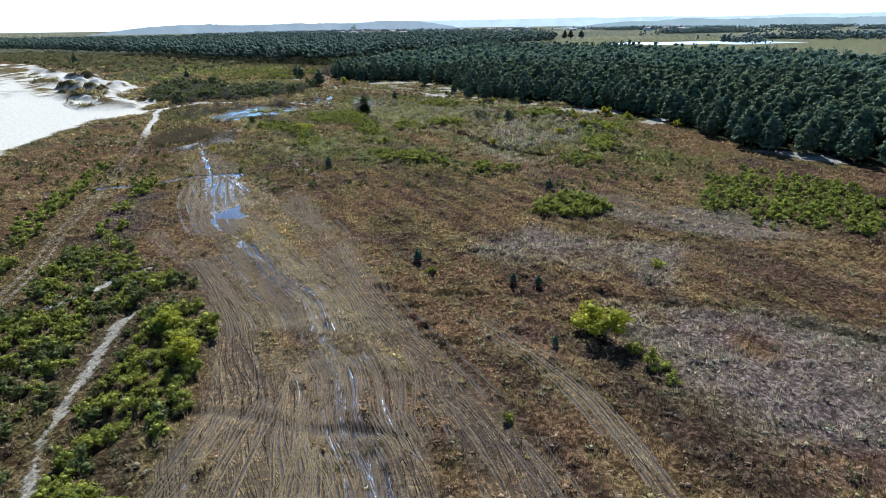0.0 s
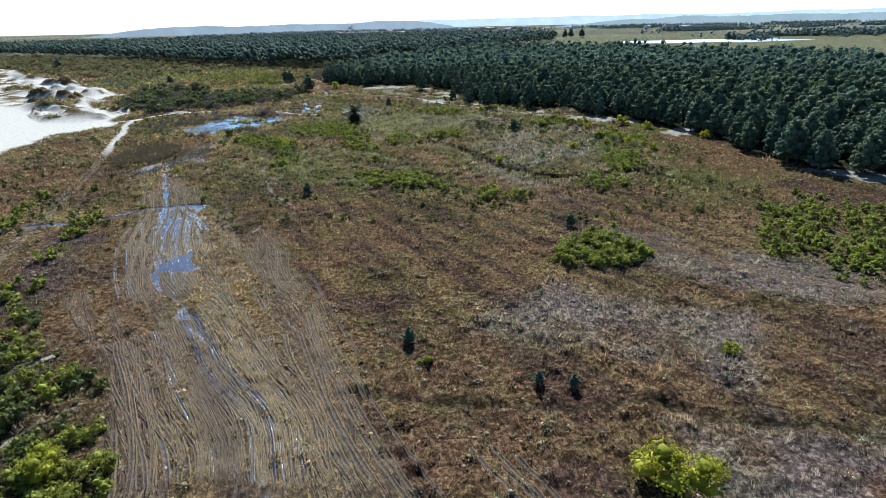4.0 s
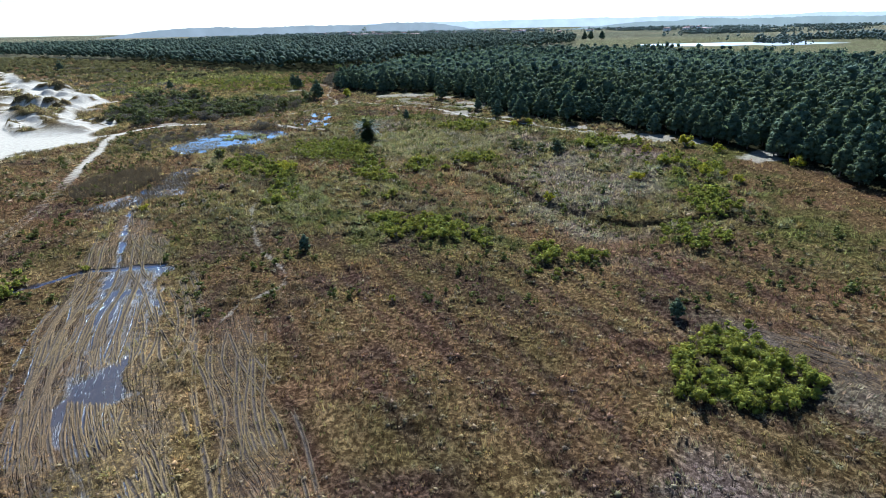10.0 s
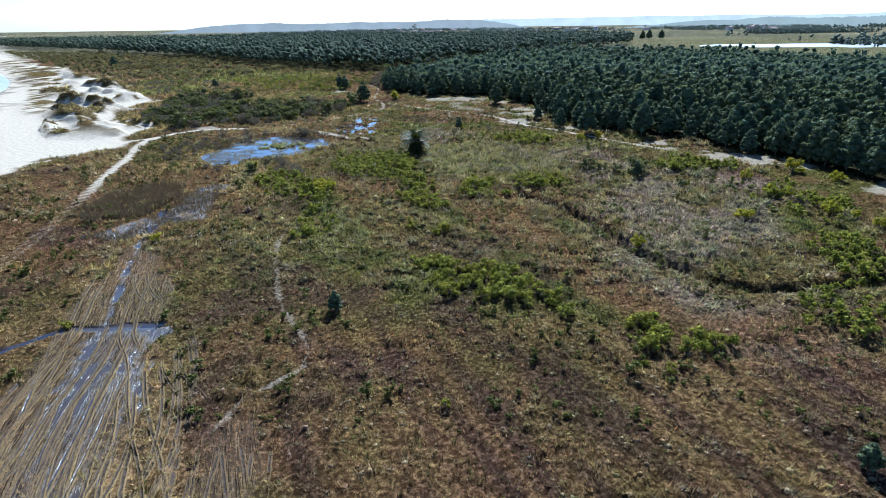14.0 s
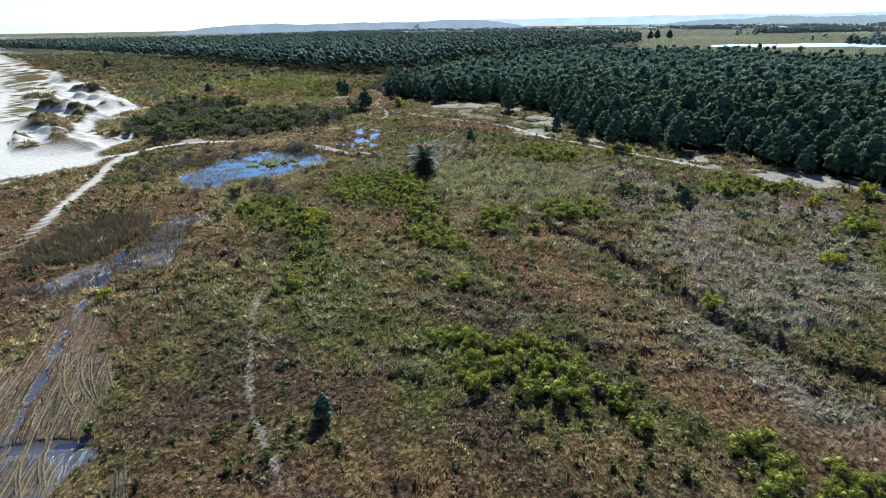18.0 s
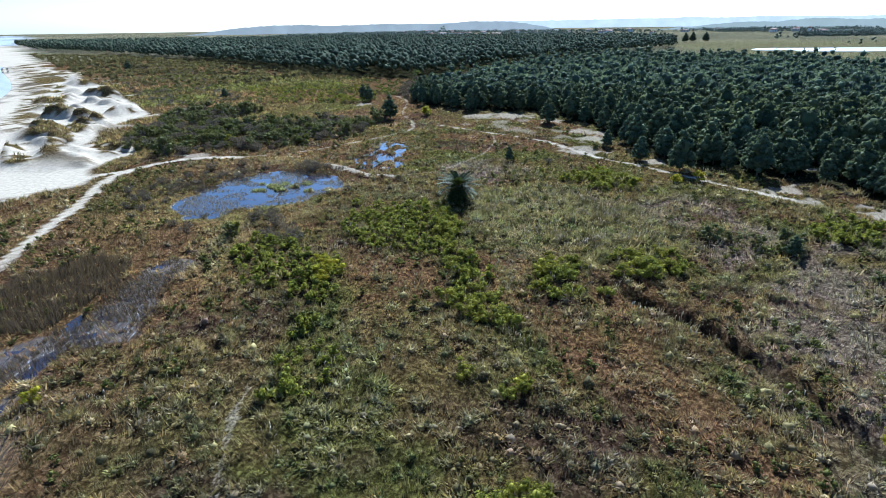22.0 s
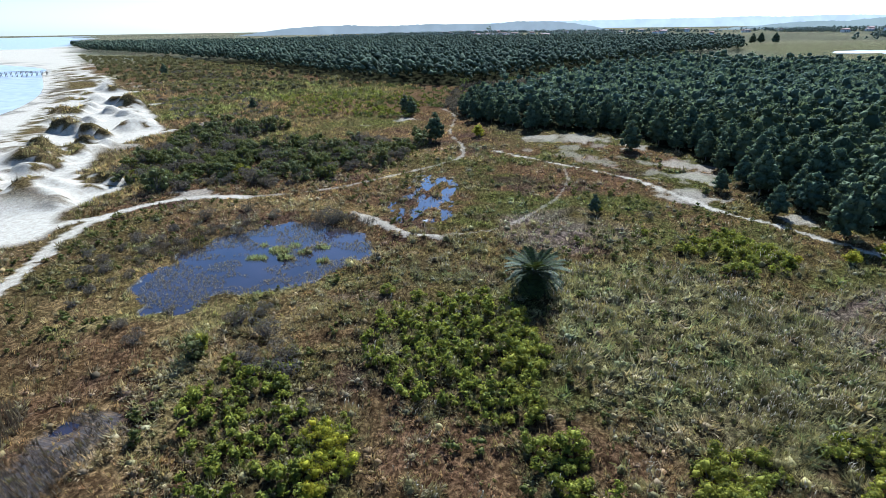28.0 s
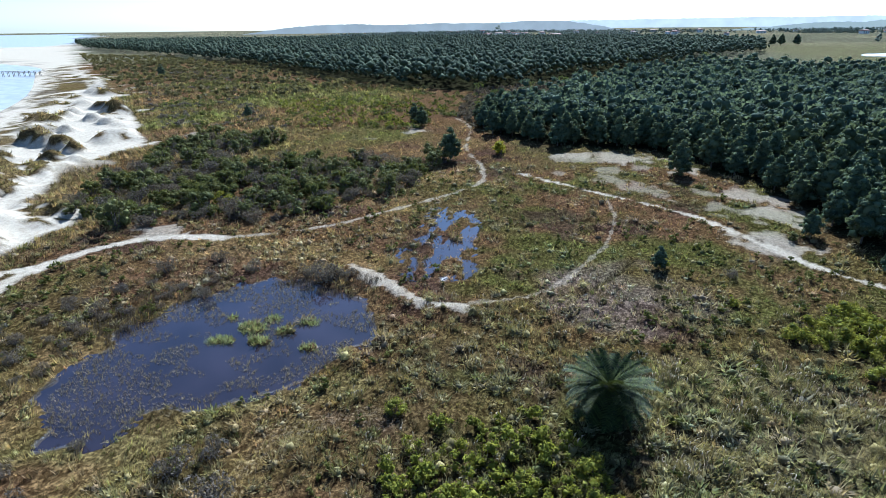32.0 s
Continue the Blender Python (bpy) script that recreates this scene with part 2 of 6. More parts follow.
SHRUB_AREAS = {
    "pond_south": ([(-70, 210), (-67, 216), (-53, 211), (-46, 201), (-45, 193), (-46, 188), (-41, 180), (-46, 179), (-51, 187), (-59, 195), (-66, 201)], 0.72),
    "palm_west": ([(-54, 222), (-51, 234), (-39, 239), (-31, 229), (-29, 214), (-32, 209), (-45, 212), (-51, 217)], 0.75),
    "centre": ([(-31, 208), (-25, 207), (-22, 198), (-19, 190), (-20, 185), (-24, 188), (-29, 194)], 0.8),
    "centre_east": ([(-16, 210), (-11, 213), (-8, 207), (-6, 198), (-11, 194), (-17, 199)], 0.68),
    "east": ([(-4, 213), (7, 217), (9, 210), (2, 203), (-4, 205)], 0.75),
    "middle": ([(-20, 159), (-14, 161), (-7, 158), (-2, 154), (4, 148), (1, 144), (-8, 148), (-17, 149)], 0.62),
    "field_right": ([(52, 108), (62, 122), (76, 136), (88, 120), (92, 99), (80, 86), (70, 89), (54, 95)], 0.7),
    "near_left": ([(-74, 78), (-65, 86), (-50, 81), (-36, 74), (-28, 58), (-26, 46), (-22, 33), (-24, 20), (-60, 20), (-58, 50), (-62, 66)], 0.70),
    "mound": ([(17, 103), (20, 110), (24, 114), (29, 115), (33, 108), (33, 102), (28, 100), (23, 101)], 1.0),
    "palm_east": ([(-9, 262), (1, 271), (8, 265), (8, 254), (-1, 253)], 0.8),
    "pine_foot": ([(34, 227), (40, 234), (55, 231), (53, 224), (38, 223)], 0.95),
    "low_east": ([(9, 142), (15, 145), (21, 138), (9, 133)], 0.5),
    "right_a": ([(29, 146), (38, 153), (46, 145), (34, 137)], 0.55),
    "right_b": ([(43, 172), (54, 176), (54, 162), (44, 157)], 0.75),
    "right_c": ([(45, 197), (58, 213), (66, 194), (54, 182)], 0.65),
    "road_west": ([(-64, 84), (-70, 105), (-78, 128), (-86, 150), (-94, 150), (-86, 120), (-78, 90), (-70, 72)], 0.55),
    "road_east": ([(-59, 80), (-66, 106), (-76, 135), (-72, 136), (-62, 108), (-52, 82)], 0.45),
    "small_a": ([(-10, 152), (-4, 156), (2, 151), (-6, 146)], 0.6),
    "small_b": ([(-26, 180), (-20, 184), (-16, 176), (-22, 171)], 0.45),
    "small_c": ([(-48, 178), (-40, 184), (-38, 172), (-44, 168)], 0.4),
    "far_left": ([(-150, 400), (-200, 470), (-150, 500), (-100, 470), (-100, 400)], 0.16),
}


def shore_side(x, y):
    d, s, _ = line_dist(x, y, SHORE, 5000)
    return s  # negative: sea


def dune_side(x, y):
    d, s, _ = line_dist(x, y, DUNE_EDGE, 5000)
    return s


shore_sign = 1.0 if shore_side(np.array([0.0]), np.array([100.0]))[0] > 0 else -1.0
toe_sign = 1.0 if line_dist(np.array([-200.0]), np.array([360.0]), DUNE_TOE, 400)[1][0] > 0 else -1.0
dune_sign = 1.0 if dune_side(np.array([0.0]), np.array([100.0]))[0] > 0 else -1.0


def survey(x, y):
    """Height, cover and tint of the ground."""
    x, y = np.asarray(x, float), np.asarray(y, float)
    n1, n2, n3 = fbm(x, y, 14, 5), fbm(x, y, 4, 6, 2), vnoise(x, y, 1.4, 7)
    out = {}
    z = 0.5 * (n1 - 0.5) + 0.3 * (n2 - 0.5) + 0.15 * (n3 - 0.5)
    # sea, beach, dunes
    s = shore_sign * shore_side(x, y)
    e = dune_sign * dune_side(x, y)
    e = e + 9 * (fbm(x, y, 18, 8) - 0.5) + 3 * (n2 - 0.5)
    beach = smooth(3, -3, e)
    z = z * (1 - 0.9 * beach)
    td, ts, _ = line_dist(x, y, DUNE_TOE, 400)
    toe = smooth(9, 4, td + 9 * (n1 - 0.5) + 4 * (n2 - 0.5)) * smooth(290, 330, y) * smooth(700, 650, y)
    dunes = beach * smooth(-2, 10, toe_sign * ts) * smooth(252, 275, y) * smooth(760, 660, y)
    bumps = fbm(x, y, 17, 13)
    far_d = smooth(400, 480, y)
    grassy = dunes * smooth(0.55 - 0.12 * far_d, 0.61 - 0.12 * far_d, bumps + 0.25 * (n2 - 0.5) + 0.12 * (n3 - 0.5))
    z = z + dunes * (4.2 * smooth(0.44, 0.74, bumps) + 0.8 * (fbm(x, y, 7, 17) - 0.5)) + 0.5 * toe
    crest = np.zeros_like(x)
    for px, py, r, h in DUNE_TOPS:
        q = np.hypot(x - px, 1.25 * (y - py)) + 0.5 * r * (n2 - 0.5) + 0.7 * r * (n1 - 0.5)
        hill = smooth(1.05 * r, 0.2 * r, q)
        z = z + 1.5 * h * hill
        crest = np.maximum(crest, smooth(0.25, 0.5, hill + 0.3 * (n3 - 0.5)))
    trail = np.zeros_like(x)
    for line in DUNE_TRAILS:
        trail = np.maximum(trail, smooth(5.0, 2.5, line_dist(x, y, line)[0] + 5 * (n2 - 0.5)))
    tops = np.maximum(np.maximum(grassy, crest) * (1 - trail), 0.85 * toe * smooth(0.3, 0.55, n2 + 0.3 * (n1 - 0.5)))
    z = z * (1 - smooth(60, 20, s)) - 2.4 * smooth(34, -34, s)
    sand = beach * (1 - 0.97 * tops)
    behind = smooth(40, 0, e) * smooth(300, 345, y) * smooth(0.55, 0.68, fbm(x, y, 12, 10))
    sand = np.maximum(sand, 0.8 * behind)
    tide = smooth(14, 2, s + 10 * (fbm(x, y, 20, 11) - 0.5)) * beach
    wrack = beach * smooth(0.06, 0.02, np.abs(fbm(x * 0.5, y * 0.5, 22, 12) - 0.5)) * smooth(70, 20, s)
    # paths
    for line, half, amount in ((ROAD_BEACH, 1.5, 0.8), (PATH_SAND, 1.2, 0.72), (PATH_LEFT, 0.8, 0.5), (PATH_BACK, 1.0, 0.5),
                               (PATH_CURVE, 0.8, 0.42), (SPIT, 1.9, 0.6), (BARE, 2.4, 0.27), (SIDE, 0.6, 0.6), (FOOT, 0.6, 0.41)):
        d = line_dist(x, y, line)[0] + 1.4 * half * (n2 - 0.5) + 0.8 * half * (n3 - 0.5)
        k = smooth(half, half * 0.55, d)
        sand = np.maximum(sand, k * amount)
        z = z - 0.15 * k
    z = z + 0.9 * smooth(4.0, 0, line_dist(x, y, SPIT)[0])
    d, side, along = line_dist(x, y, ROAD_COAST)
    white = smooth(178, 208, y)
    two = np.maximum(smooth(0.75, 0.3, np.abs(np.abs(side) - 0.85)), smooth(1.7, 0.8, d + 2.6 * (n2 - 0.5)) * (0.45 + 0.55 * white))
    sand = np.maximum(sand, two * (0.38 + 0.36 * white))
    z = z - 0.15 * smooth(2.4, 1.2, d)
    # sandy ground at the foot of the pines
    for px, py, r in ((46, 262, 6), (42, 249, 5), (54, 240, 6), (65, 236, 5), (58, 276, 6), (86, 212, 5), (0, 300, 8), (6, 314, 11), (3, 330, 10), (-8, 352, 8), (-25, 363, 13), (-38, 366, 9), (60, 236, 6), (70, 230, 8), (80, 208, 7),
                      (96, 150, 6), (102, 146, 7), (26, 268, 6), (40, 258, 6), (16, 282, 5), (-100, 398, 7), (-112, 380, 5), (-128, 292, 4), (-118, 280, 5)):
        q = np.hypot(x - px, y - py) + 9 * (n2 - 0.5) + 10 * (n1 - 0.5) + 4 * (n3 - 0.5)
        sand = np.maximum(sand, 0.52 * smooth(r, r * 0.4, q))
    open_k = smooth(-3, 2, area(x, y, CLEARING, 4, 7, 19)) * smooth(0.42, 0.60, fbm(x, y, 6, 20))
    sand = np.maximum(sand, 0.42 * open_k)
    # water
    wet = np.zeros_like(x)
    pond = area(x, y, POND, 3.4, 5, 21)
    isle = np.zeros_like(x)
    for px, py, r in ((-80, 249, 2.2), (-78, 252, 1.8), (-75, 249, 1.6), (-82, 245, 1.8), (-77, 246, 1.4), (-73, 252, 1.3), (-70, 246, 1.4), (-84, 251, 1.0)):
        isle = np.maximum(isle, smooth(r * 1.2, r * 0.5, np.hypot(x - px, (y - py) * 1.5) + 1.6 * (n2 - 0.5)))
    z = z * (1 - smooth(-2, 1, pond)) - 0.45 * smooth(-1.5, 2.5, pond) + 0.5 * isle + 0.20 * smooth(0, 3, pond) * smooth(0.44, 0.64, fbm(x + 0.5 * y, y * 1.3, 4.5, 23)) * smooth(-68, -78, x)
    wet = np.maximum(wet, smooth(-1.5, 0.5, pond) * (1 - isle))
    pool = area(x, y, POOLS, 2.5, 5, 25)
    pk = smooth(-1.0, 1.5, pool)
    streak = smooth(0.46, 0.60, fbm(x * 1.6 + y * 0.35, y * 0.4, 2.2, 26))
    z = z * (1 - pk) - 0.30 * pk * streak + 0.12 * pk * (1 - streak)
    wet = np.maximum(wet, pk * (0.2 + 0.35 * streak))
    swamp = area(x, y, SWAMP, 2.0, 6, 27)
    sk = smooth(-1.0, 1.5, swamp)
    z = z * (1 - sk) - 0.30 * sk + 0.32 * sk * smooth(0.28, 0.46, fbm(x, y, 3.0, 28))
    wet = np.maximum(wet, 0.55 * sk)
    patch = area(x, y, WETPATCH, 3.2, 4, 29)
    tk = smooth(-1.0, 1.0, patch)
    wet = np.maximum(wet, tk * (0.46 + 0.3 * smooth(0.4, 0.6, fbm(x, y, 6, 30))))
    z = z * (1 - tk) - 0.17 * tk
    # ruts
    dm, um, vm = line_dist(x, y, MAIN, 60)
    chan = smooth(1.15, 0.35, dm + 1.5 * (n2 - 0.5) + 0.6 * (n3 - 0.5)) * (0.55 + 0.45 * smooth(120, 136, y) + 0.3 * smooth(92, 82, y)) * (0.5 + 0.5 * smooth(0.35, 0.6, fbm(x, y, 5, 31)))
    dl = line_dist(x, y, DITCH_L)[0]
    chan = np.maximum(chan, 0.9 * smooth(1.0, 0.4, dl + 1.0 * (n2 - 0.5)))
    wet = np.maximum(wet, chan)
    z = z - 0.46 * chan
    rut = smooth(6.5, 3.0, dm + 3 * (n1 - 0.5)) * smooth(172, 150, y)
    for line, half in ((RUT_L, 3.0), (RUT_FAN, 6.0), (RUT_R, 3.4), (RUT_FAR, 3.5), (RUT_W, 1.4), (RUT_E, 0.9)):
        rut = np.maximum(rut, (0.5 if line is RUT_R else 0.85) * smooth(half * 1.5, half * 0.2, line_dist(x, y, line)[0] + 2.5 * (n1 - 0.5) + 1.5 * (n2 - 0.5)))
    rt = 0.6 * smooth(7.0, 2.0, line_dist(x, y, RUT_T)[0] + 2.5 * (n1 - 0.5)) * smooth(24, 44, x)
    dt, ut, vt = line_dist(x, y, RUT_T, 60)
    use_t = dt < dm
    out["ru"] = np.where(use_t, ut, um)
    out["rv"] = np.where(use_t, vt, vm)
    rut = np.maximum(rut, rt)
    wet = np.maximum(wet, 0.33 * rut * smooth(10, 3, dm) * smooth(0.35, 0.6, fbm(x, y, 11, 39)))
    wet = np.maximum(wet, 0.35 * rut * smooth(0.56, 0.66, fbm(out["ru"], out["rv"] * 0.15, 1.6, 33)) * smooth(7.0, 2.0, dm))
    lanes = smooth(0.32, 0.55, fbm(out["ru"], out["rv"] * 0.05, 3.0, 36, 2))
    rut = rut * (0.3 + 0.7 * lanes)
    z = z * (1 - 0.5 * rut) - 0.18 * rut * (vnoise(out["ru"], out["rv"] * 0.06, 1.1, 34) - 0.5)
    dug = np.zeros_like(x)
    for line, half, deep in ((DITCH_R, 1.1, 1.1), (DITCH_NEAR, 0.45, 0.36), (DITCH_X, 0.6, 0.25), (DITCH_P, 0.5, 0.5)):
        d = line_dist(x, y, line)[0] + 0.8 * half * (n2 - 0.5)
        k = smooth(half * 1.6, half * 0.4, d)
        z = z - deep * k
        dug = np.maximum(k, dug)
        wet = np.maximum(wet, (0.2 if line is DITCH_R else 0.08 if line is DITCH_X else 0.5) * smooth(half, 0.3 * half, d) * smooth(0.35, 0.55, fbm(x, y, 4, 35)))
        out.setdefault("ditch", np.zeros_like(x))
        out["ditch"] = np.maximum(out["ditch"], k)
    # hummocks of grass with creases between
    hum = 0.55 * np.abs(2 * vnoise(x, y, 2.3, 58) - 1) + 0.45 * np.abs(2 * vnoise(x, y, 1.15, 59) - 1)
    out["hum"] = hum
    soft = (1 - np.clip(1.3 * rut, 0, 1)) * (1 - np.clip(1.6 * sand, 0, 1)) * (1 - np.clip(1.5 * wet, 0, 1)) * (1 - beach)
    z = z + soft * (1.15 * (hum - 0.45)) * (0.6 + 0.9 * n1)
    dry = (wet < 0.08) & (dug < 0.1) & (s > 60)
    z = np.where(dry, np.maximum(z, -0.12), z)
    lake = area(x, y, LAKE, 6, 40, 37)
    z = z - 1.2 * smooth(-15, 10, lake)
    # plant cover: brown sedge, straw, olive grass, pale reed, rust
    big, mid = fbm(x, y, 34, 41), fbm(x, y, 9, 42)
    brown, straw, olive = np.array((0.188, 0.118, 0.063)), np.array((0.32, 0.225, 0.10)), np.array((0.135, 0.128, 0.042))
    pale, rust, plume = np.array((0.255, 0.205, 0.175)), np.array((0.190, 0.115, 0.062)), np.array((0.24, 0.22, 0.11))
    dark = np.array((0.10, 0.065, 0.055))
    tint = np.repeat(brown[None], x.size, 0).reshape(x.shape + (3,))

    def blend(colour, k):
        k = np.clip(k, 0, 1)[..., None]
        return tint * (1 - k) + colour * k

    tint = blend(olive, smooth(0.46, 0.64, mid) * (0.3 + 0.5 * smooth(130, 165, y) + 0.1 * smooth(200, 225, y)) * smooth(-75, -45, x) + 0.5 * smooth(0.45, 0.6, big) * smooth(110, 150, y))
    tint = blend(rust, 0.8 * smooth(0.52, 0.66, fbm(x, y, 17, 43)) * smooth(0.35, 0.6, mid))
    tint = blend(dark, 0.7 * smooth(0.6, 0.74, fbm(x, y, 13, 44)))
    streaks = vnoise(0.87 * x + 0.5 * y, (0.5 * x - 0.87 * y) * 0.09, 1.7, 56)
    tint = blend(dark * 0.8, 0.65 * smooth(0.58, 0.75, streaks) * smooth(155, 135, y) * smooth(-40, -25, x))
    tint = blend(straw * 0.9, 0.4 * smooth(0.40, 0.25, streaks) * smooth(155, 135, y) * smooth(-40, -25, x))
    mauve = smooth(-2, 2, area(x, y, [(-74, 120), (-64, 120), (-55, 92), (-61, 86), (-66, 96)], 2, 6, 57))
    tint = blend(np.array((0.115, 0.075, 0.075)), 0.9 * mauve)
    palek = np.zeros_like(x)
    for poly in ([(8, 185), (21, 168), (27, 156), (40, 153), (33, 138), (24, 133), (17, 139), (12, 155)], [(20, 66), (45, 62), (66, 48), (60, 30), (38, 32), (24, 46)], [(26, 120), (40, 114), (62, 97), (56, 84), (40, 93), (32, 104)],
                 [(8, 190), (26, 206), (48, 196), (42, 166), (24, 157), (13, 170)], [(14, 202), (40, 228), (62, 206), (44, 188)],
                 [(-42, 276), (-25, 284), (-14, 264), (-30, 258), (-40, 264)], [(4, 84), (16, 96), (40, 84), (30, 70)], [(-9, 236), (18, 250), (30, 226), (14, 206), (6, 222)]):
        palek = np.maximum(palek, smooth(-3, 3, area(x, y, poly, 4, 9, 45)))
    tint = blend(pale, 0.75 * palek * smooth(0.2, 0.5, mid))
    pampas = smooth(-4, 3, area(x, y, [(-32, 250), (-12, 254), (6, 240), (8, 216), (-8, 210), (-20, 214), (-28, 224)], 4, 9, 46))
    side_p = smooth(-4, 3, area(x, y, [(-58, 180), (-46, 178), (-40, 160), (-66, 158), (-70, 176)], 4, 9, 47))
    pampas = np.maximum(pampas, 0.2 * side_p)
    tint = blend(plume, 0.7 * pampas)
    strawk = smooth(-2, 4, area(x, y, [(-54, 140), (-38, 120), (-24, 92), (-12, 66), (-4, 50), (-18, 60), (-32, 82), (-46, 104)], 3, 8, 48))
    tint = blend(straw, 0.75 * strawk + 0.30 * rut + 0.6 * smooth(0.55, 0.7, fbm(x, y, 11, 49)) * smooth(-58, -70, x) * smooth(60, 90, y))
    tint = blend(np.array((0.20, 0.17, 0.075)), 0.7 * smooth(0, 18, 14 - e) * (1 - beach) + 0.5 * smooth(330, 400, y) * smooth(0.4, 0.6, big))
    plain_k = smooth(330, 400, y) * smooth(-60, -100, x) * (1 - beach)
    tint = blend(brown * 1.1, 0.8 * plain_k)
    tint = blend(olive * 1.25, plain_k * smooth(0.45, 0.6, fbm(x, y, 60, 54)))
    tint = blend(rust * 1.1, 0.6 * plain_k * smooth(0.6, 0.7, fbm(x, y, 30, 55)))
    for line in GRASS_WAY:
        tint = blend(np.array((0.27, 0.225, 0.09)), 0.75 * smooth(2.4, 0.8, line_dist(x, y, line)[0] + 2.0 * (n2 - 0.5)))
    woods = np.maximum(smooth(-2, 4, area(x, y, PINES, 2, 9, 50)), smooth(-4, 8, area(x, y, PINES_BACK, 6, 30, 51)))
    strip = line_dist(x, y - 0.0, DITCH_R + np.array((-9.0, -13.0)))[0]
    tint = blend(rust * 1.1, 0.85 * smooth(7, 2, strip + 4 * (n1 - 0.5)))
    tint = blend(np.array((0.24, 0.185, 0.085)), 0.9 * tops)
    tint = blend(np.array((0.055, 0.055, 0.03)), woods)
    # Far fields: pale dry-grass colours, with distance haze put into them.
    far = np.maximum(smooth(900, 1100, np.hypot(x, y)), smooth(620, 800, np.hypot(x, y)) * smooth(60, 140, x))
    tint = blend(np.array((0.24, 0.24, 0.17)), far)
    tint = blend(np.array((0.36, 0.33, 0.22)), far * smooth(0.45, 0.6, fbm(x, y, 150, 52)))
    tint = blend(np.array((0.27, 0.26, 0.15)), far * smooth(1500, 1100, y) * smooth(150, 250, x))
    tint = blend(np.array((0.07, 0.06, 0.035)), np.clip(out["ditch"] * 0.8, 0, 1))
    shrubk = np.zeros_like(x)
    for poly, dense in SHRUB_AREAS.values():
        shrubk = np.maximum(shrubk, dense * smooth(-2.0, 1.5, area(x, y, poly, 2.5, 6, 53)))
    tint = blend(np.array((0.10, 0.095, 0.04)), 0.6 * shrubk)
    tint = tint * 0.68
    sand = np.where(sand > 0.02, sand, 0)
    out.update(z=z, sand=np.clip(sand, 0, 1), wet=np.clip(np.maximum(wet, 0.8 * tide), 0, 1), rut=rut, tint=tint, pampas=pampas, pale=palek, woods=woods, shrub=shrubk,
               shore=s, dune=e, wrack=wrack, pond=pond, swamp=swamp, chan=chan, beach=beach, isle=isle)
    return out


# ---- materials ----
def material(name):
    m = bpy.data.materials.new(name)
    m.use_nodes = True
    t = m.node_tree
    t.nodes.clear()
    return m, t


def add(t, kind, **values):
    n = t.nodes.new(kind)
    for key, v in values.items():
        if key == "op":
            n.operation = v
        elif key == "mix":
            n.blend_type = v
        elif key == "layer":
            n.attribute_name = v
    return n


def mixed(t, fac, a, b, how="MIX"):
    """A colour mix of two sockets or colours."""
    n = t.nodes.new("ShaderNodeMix")
    n.data_type = "RGBA"
    n.blend_type = how
    n.clamp_factor = True
    for socket, v in ((n.inputs[0], fac), (n.inputs[6], a), (n.inputs[7], b)):
        if isinstance(v, (int, float)):
            socket.default_value = v
        elif isinstance(v, tuple):
            socket.default_value = (*v, 1.0)
        else:
            t.links.new(v, socket)
    return n.outputs[2]


def sums(t, op, a, b=0.0, c=0.0):
    n = t.nodes.new("ShaderNodeMath")
    n.operation = op
    for socket, v in zip(n.inputs, (a, b, c)):
        if isinstance(v, (int, float)):
            socket.default_value = v
        else:
            t.links.new(v, socket)
    return n.outputs[0]


def grain(t, scale, detail=3.0, vector=None, rough=0.55):
    n = t.nodes.new("ShaderNodeTexNoise")
    n.inputs["Scale"].default_value, n.inputs["Detail"].default_value, n.inputs["Roughness"].default_value = scale, detail, rough
    if vector is None:
        vector = t.nodes.new("ShaderNodeTexCoord").outputs["Object"]
    t.links.new(vector, n.inputs["Vector"])
    return n.outputs["Fac"]


def ramp(t, v, a, b, lo=0.0, hi=1.0):
    n = t.nodes.new("ShaderNodeMapRange")
    n.inputs[1].default_value, n.inputs[2].default_value, n.inputs[3].default_value, n.inputs[4].default_value = a, b, lo, hi
    t.links.new(v, n.inputs[0])
    return n.outputs[0]


def surface(t, colour, rough=0.8, bump=None, strength=0.3, distance=0.05, spec=0.3, metal=0.0):
    p = t.nodes.new("ShaderNodeBsdfPrincipled")
    o = t.nodes.new("ShaderNodeOutputMaterial")
    for key, v in (("Base Color", colour), ("Roughness", rough), ("Specular IOR Level", spec), ("Metallic", metal)):
        if isinstance(v, (int, float)):
            p.inputs[key].default_value = v
        elif isinstance(v, tuple):
            p.inputs[key].default_value = (*v, 1.0)
        else:
            t.links.new(v, p.inputs[key])
    if bump is not None:
        b = t.nodes.new("ShaderNodeBump")
        b.inputs["Strength"].default_value, b.inputs["Distance"].default_value = strength, distance
        t.links.new(bump, b.inputs["Height"])
        t.links.new(b.outputs[0], p.inputs["Normal"])
    t.links.new(p.outputs[0], o.inputs["Surface"])
    return p, o


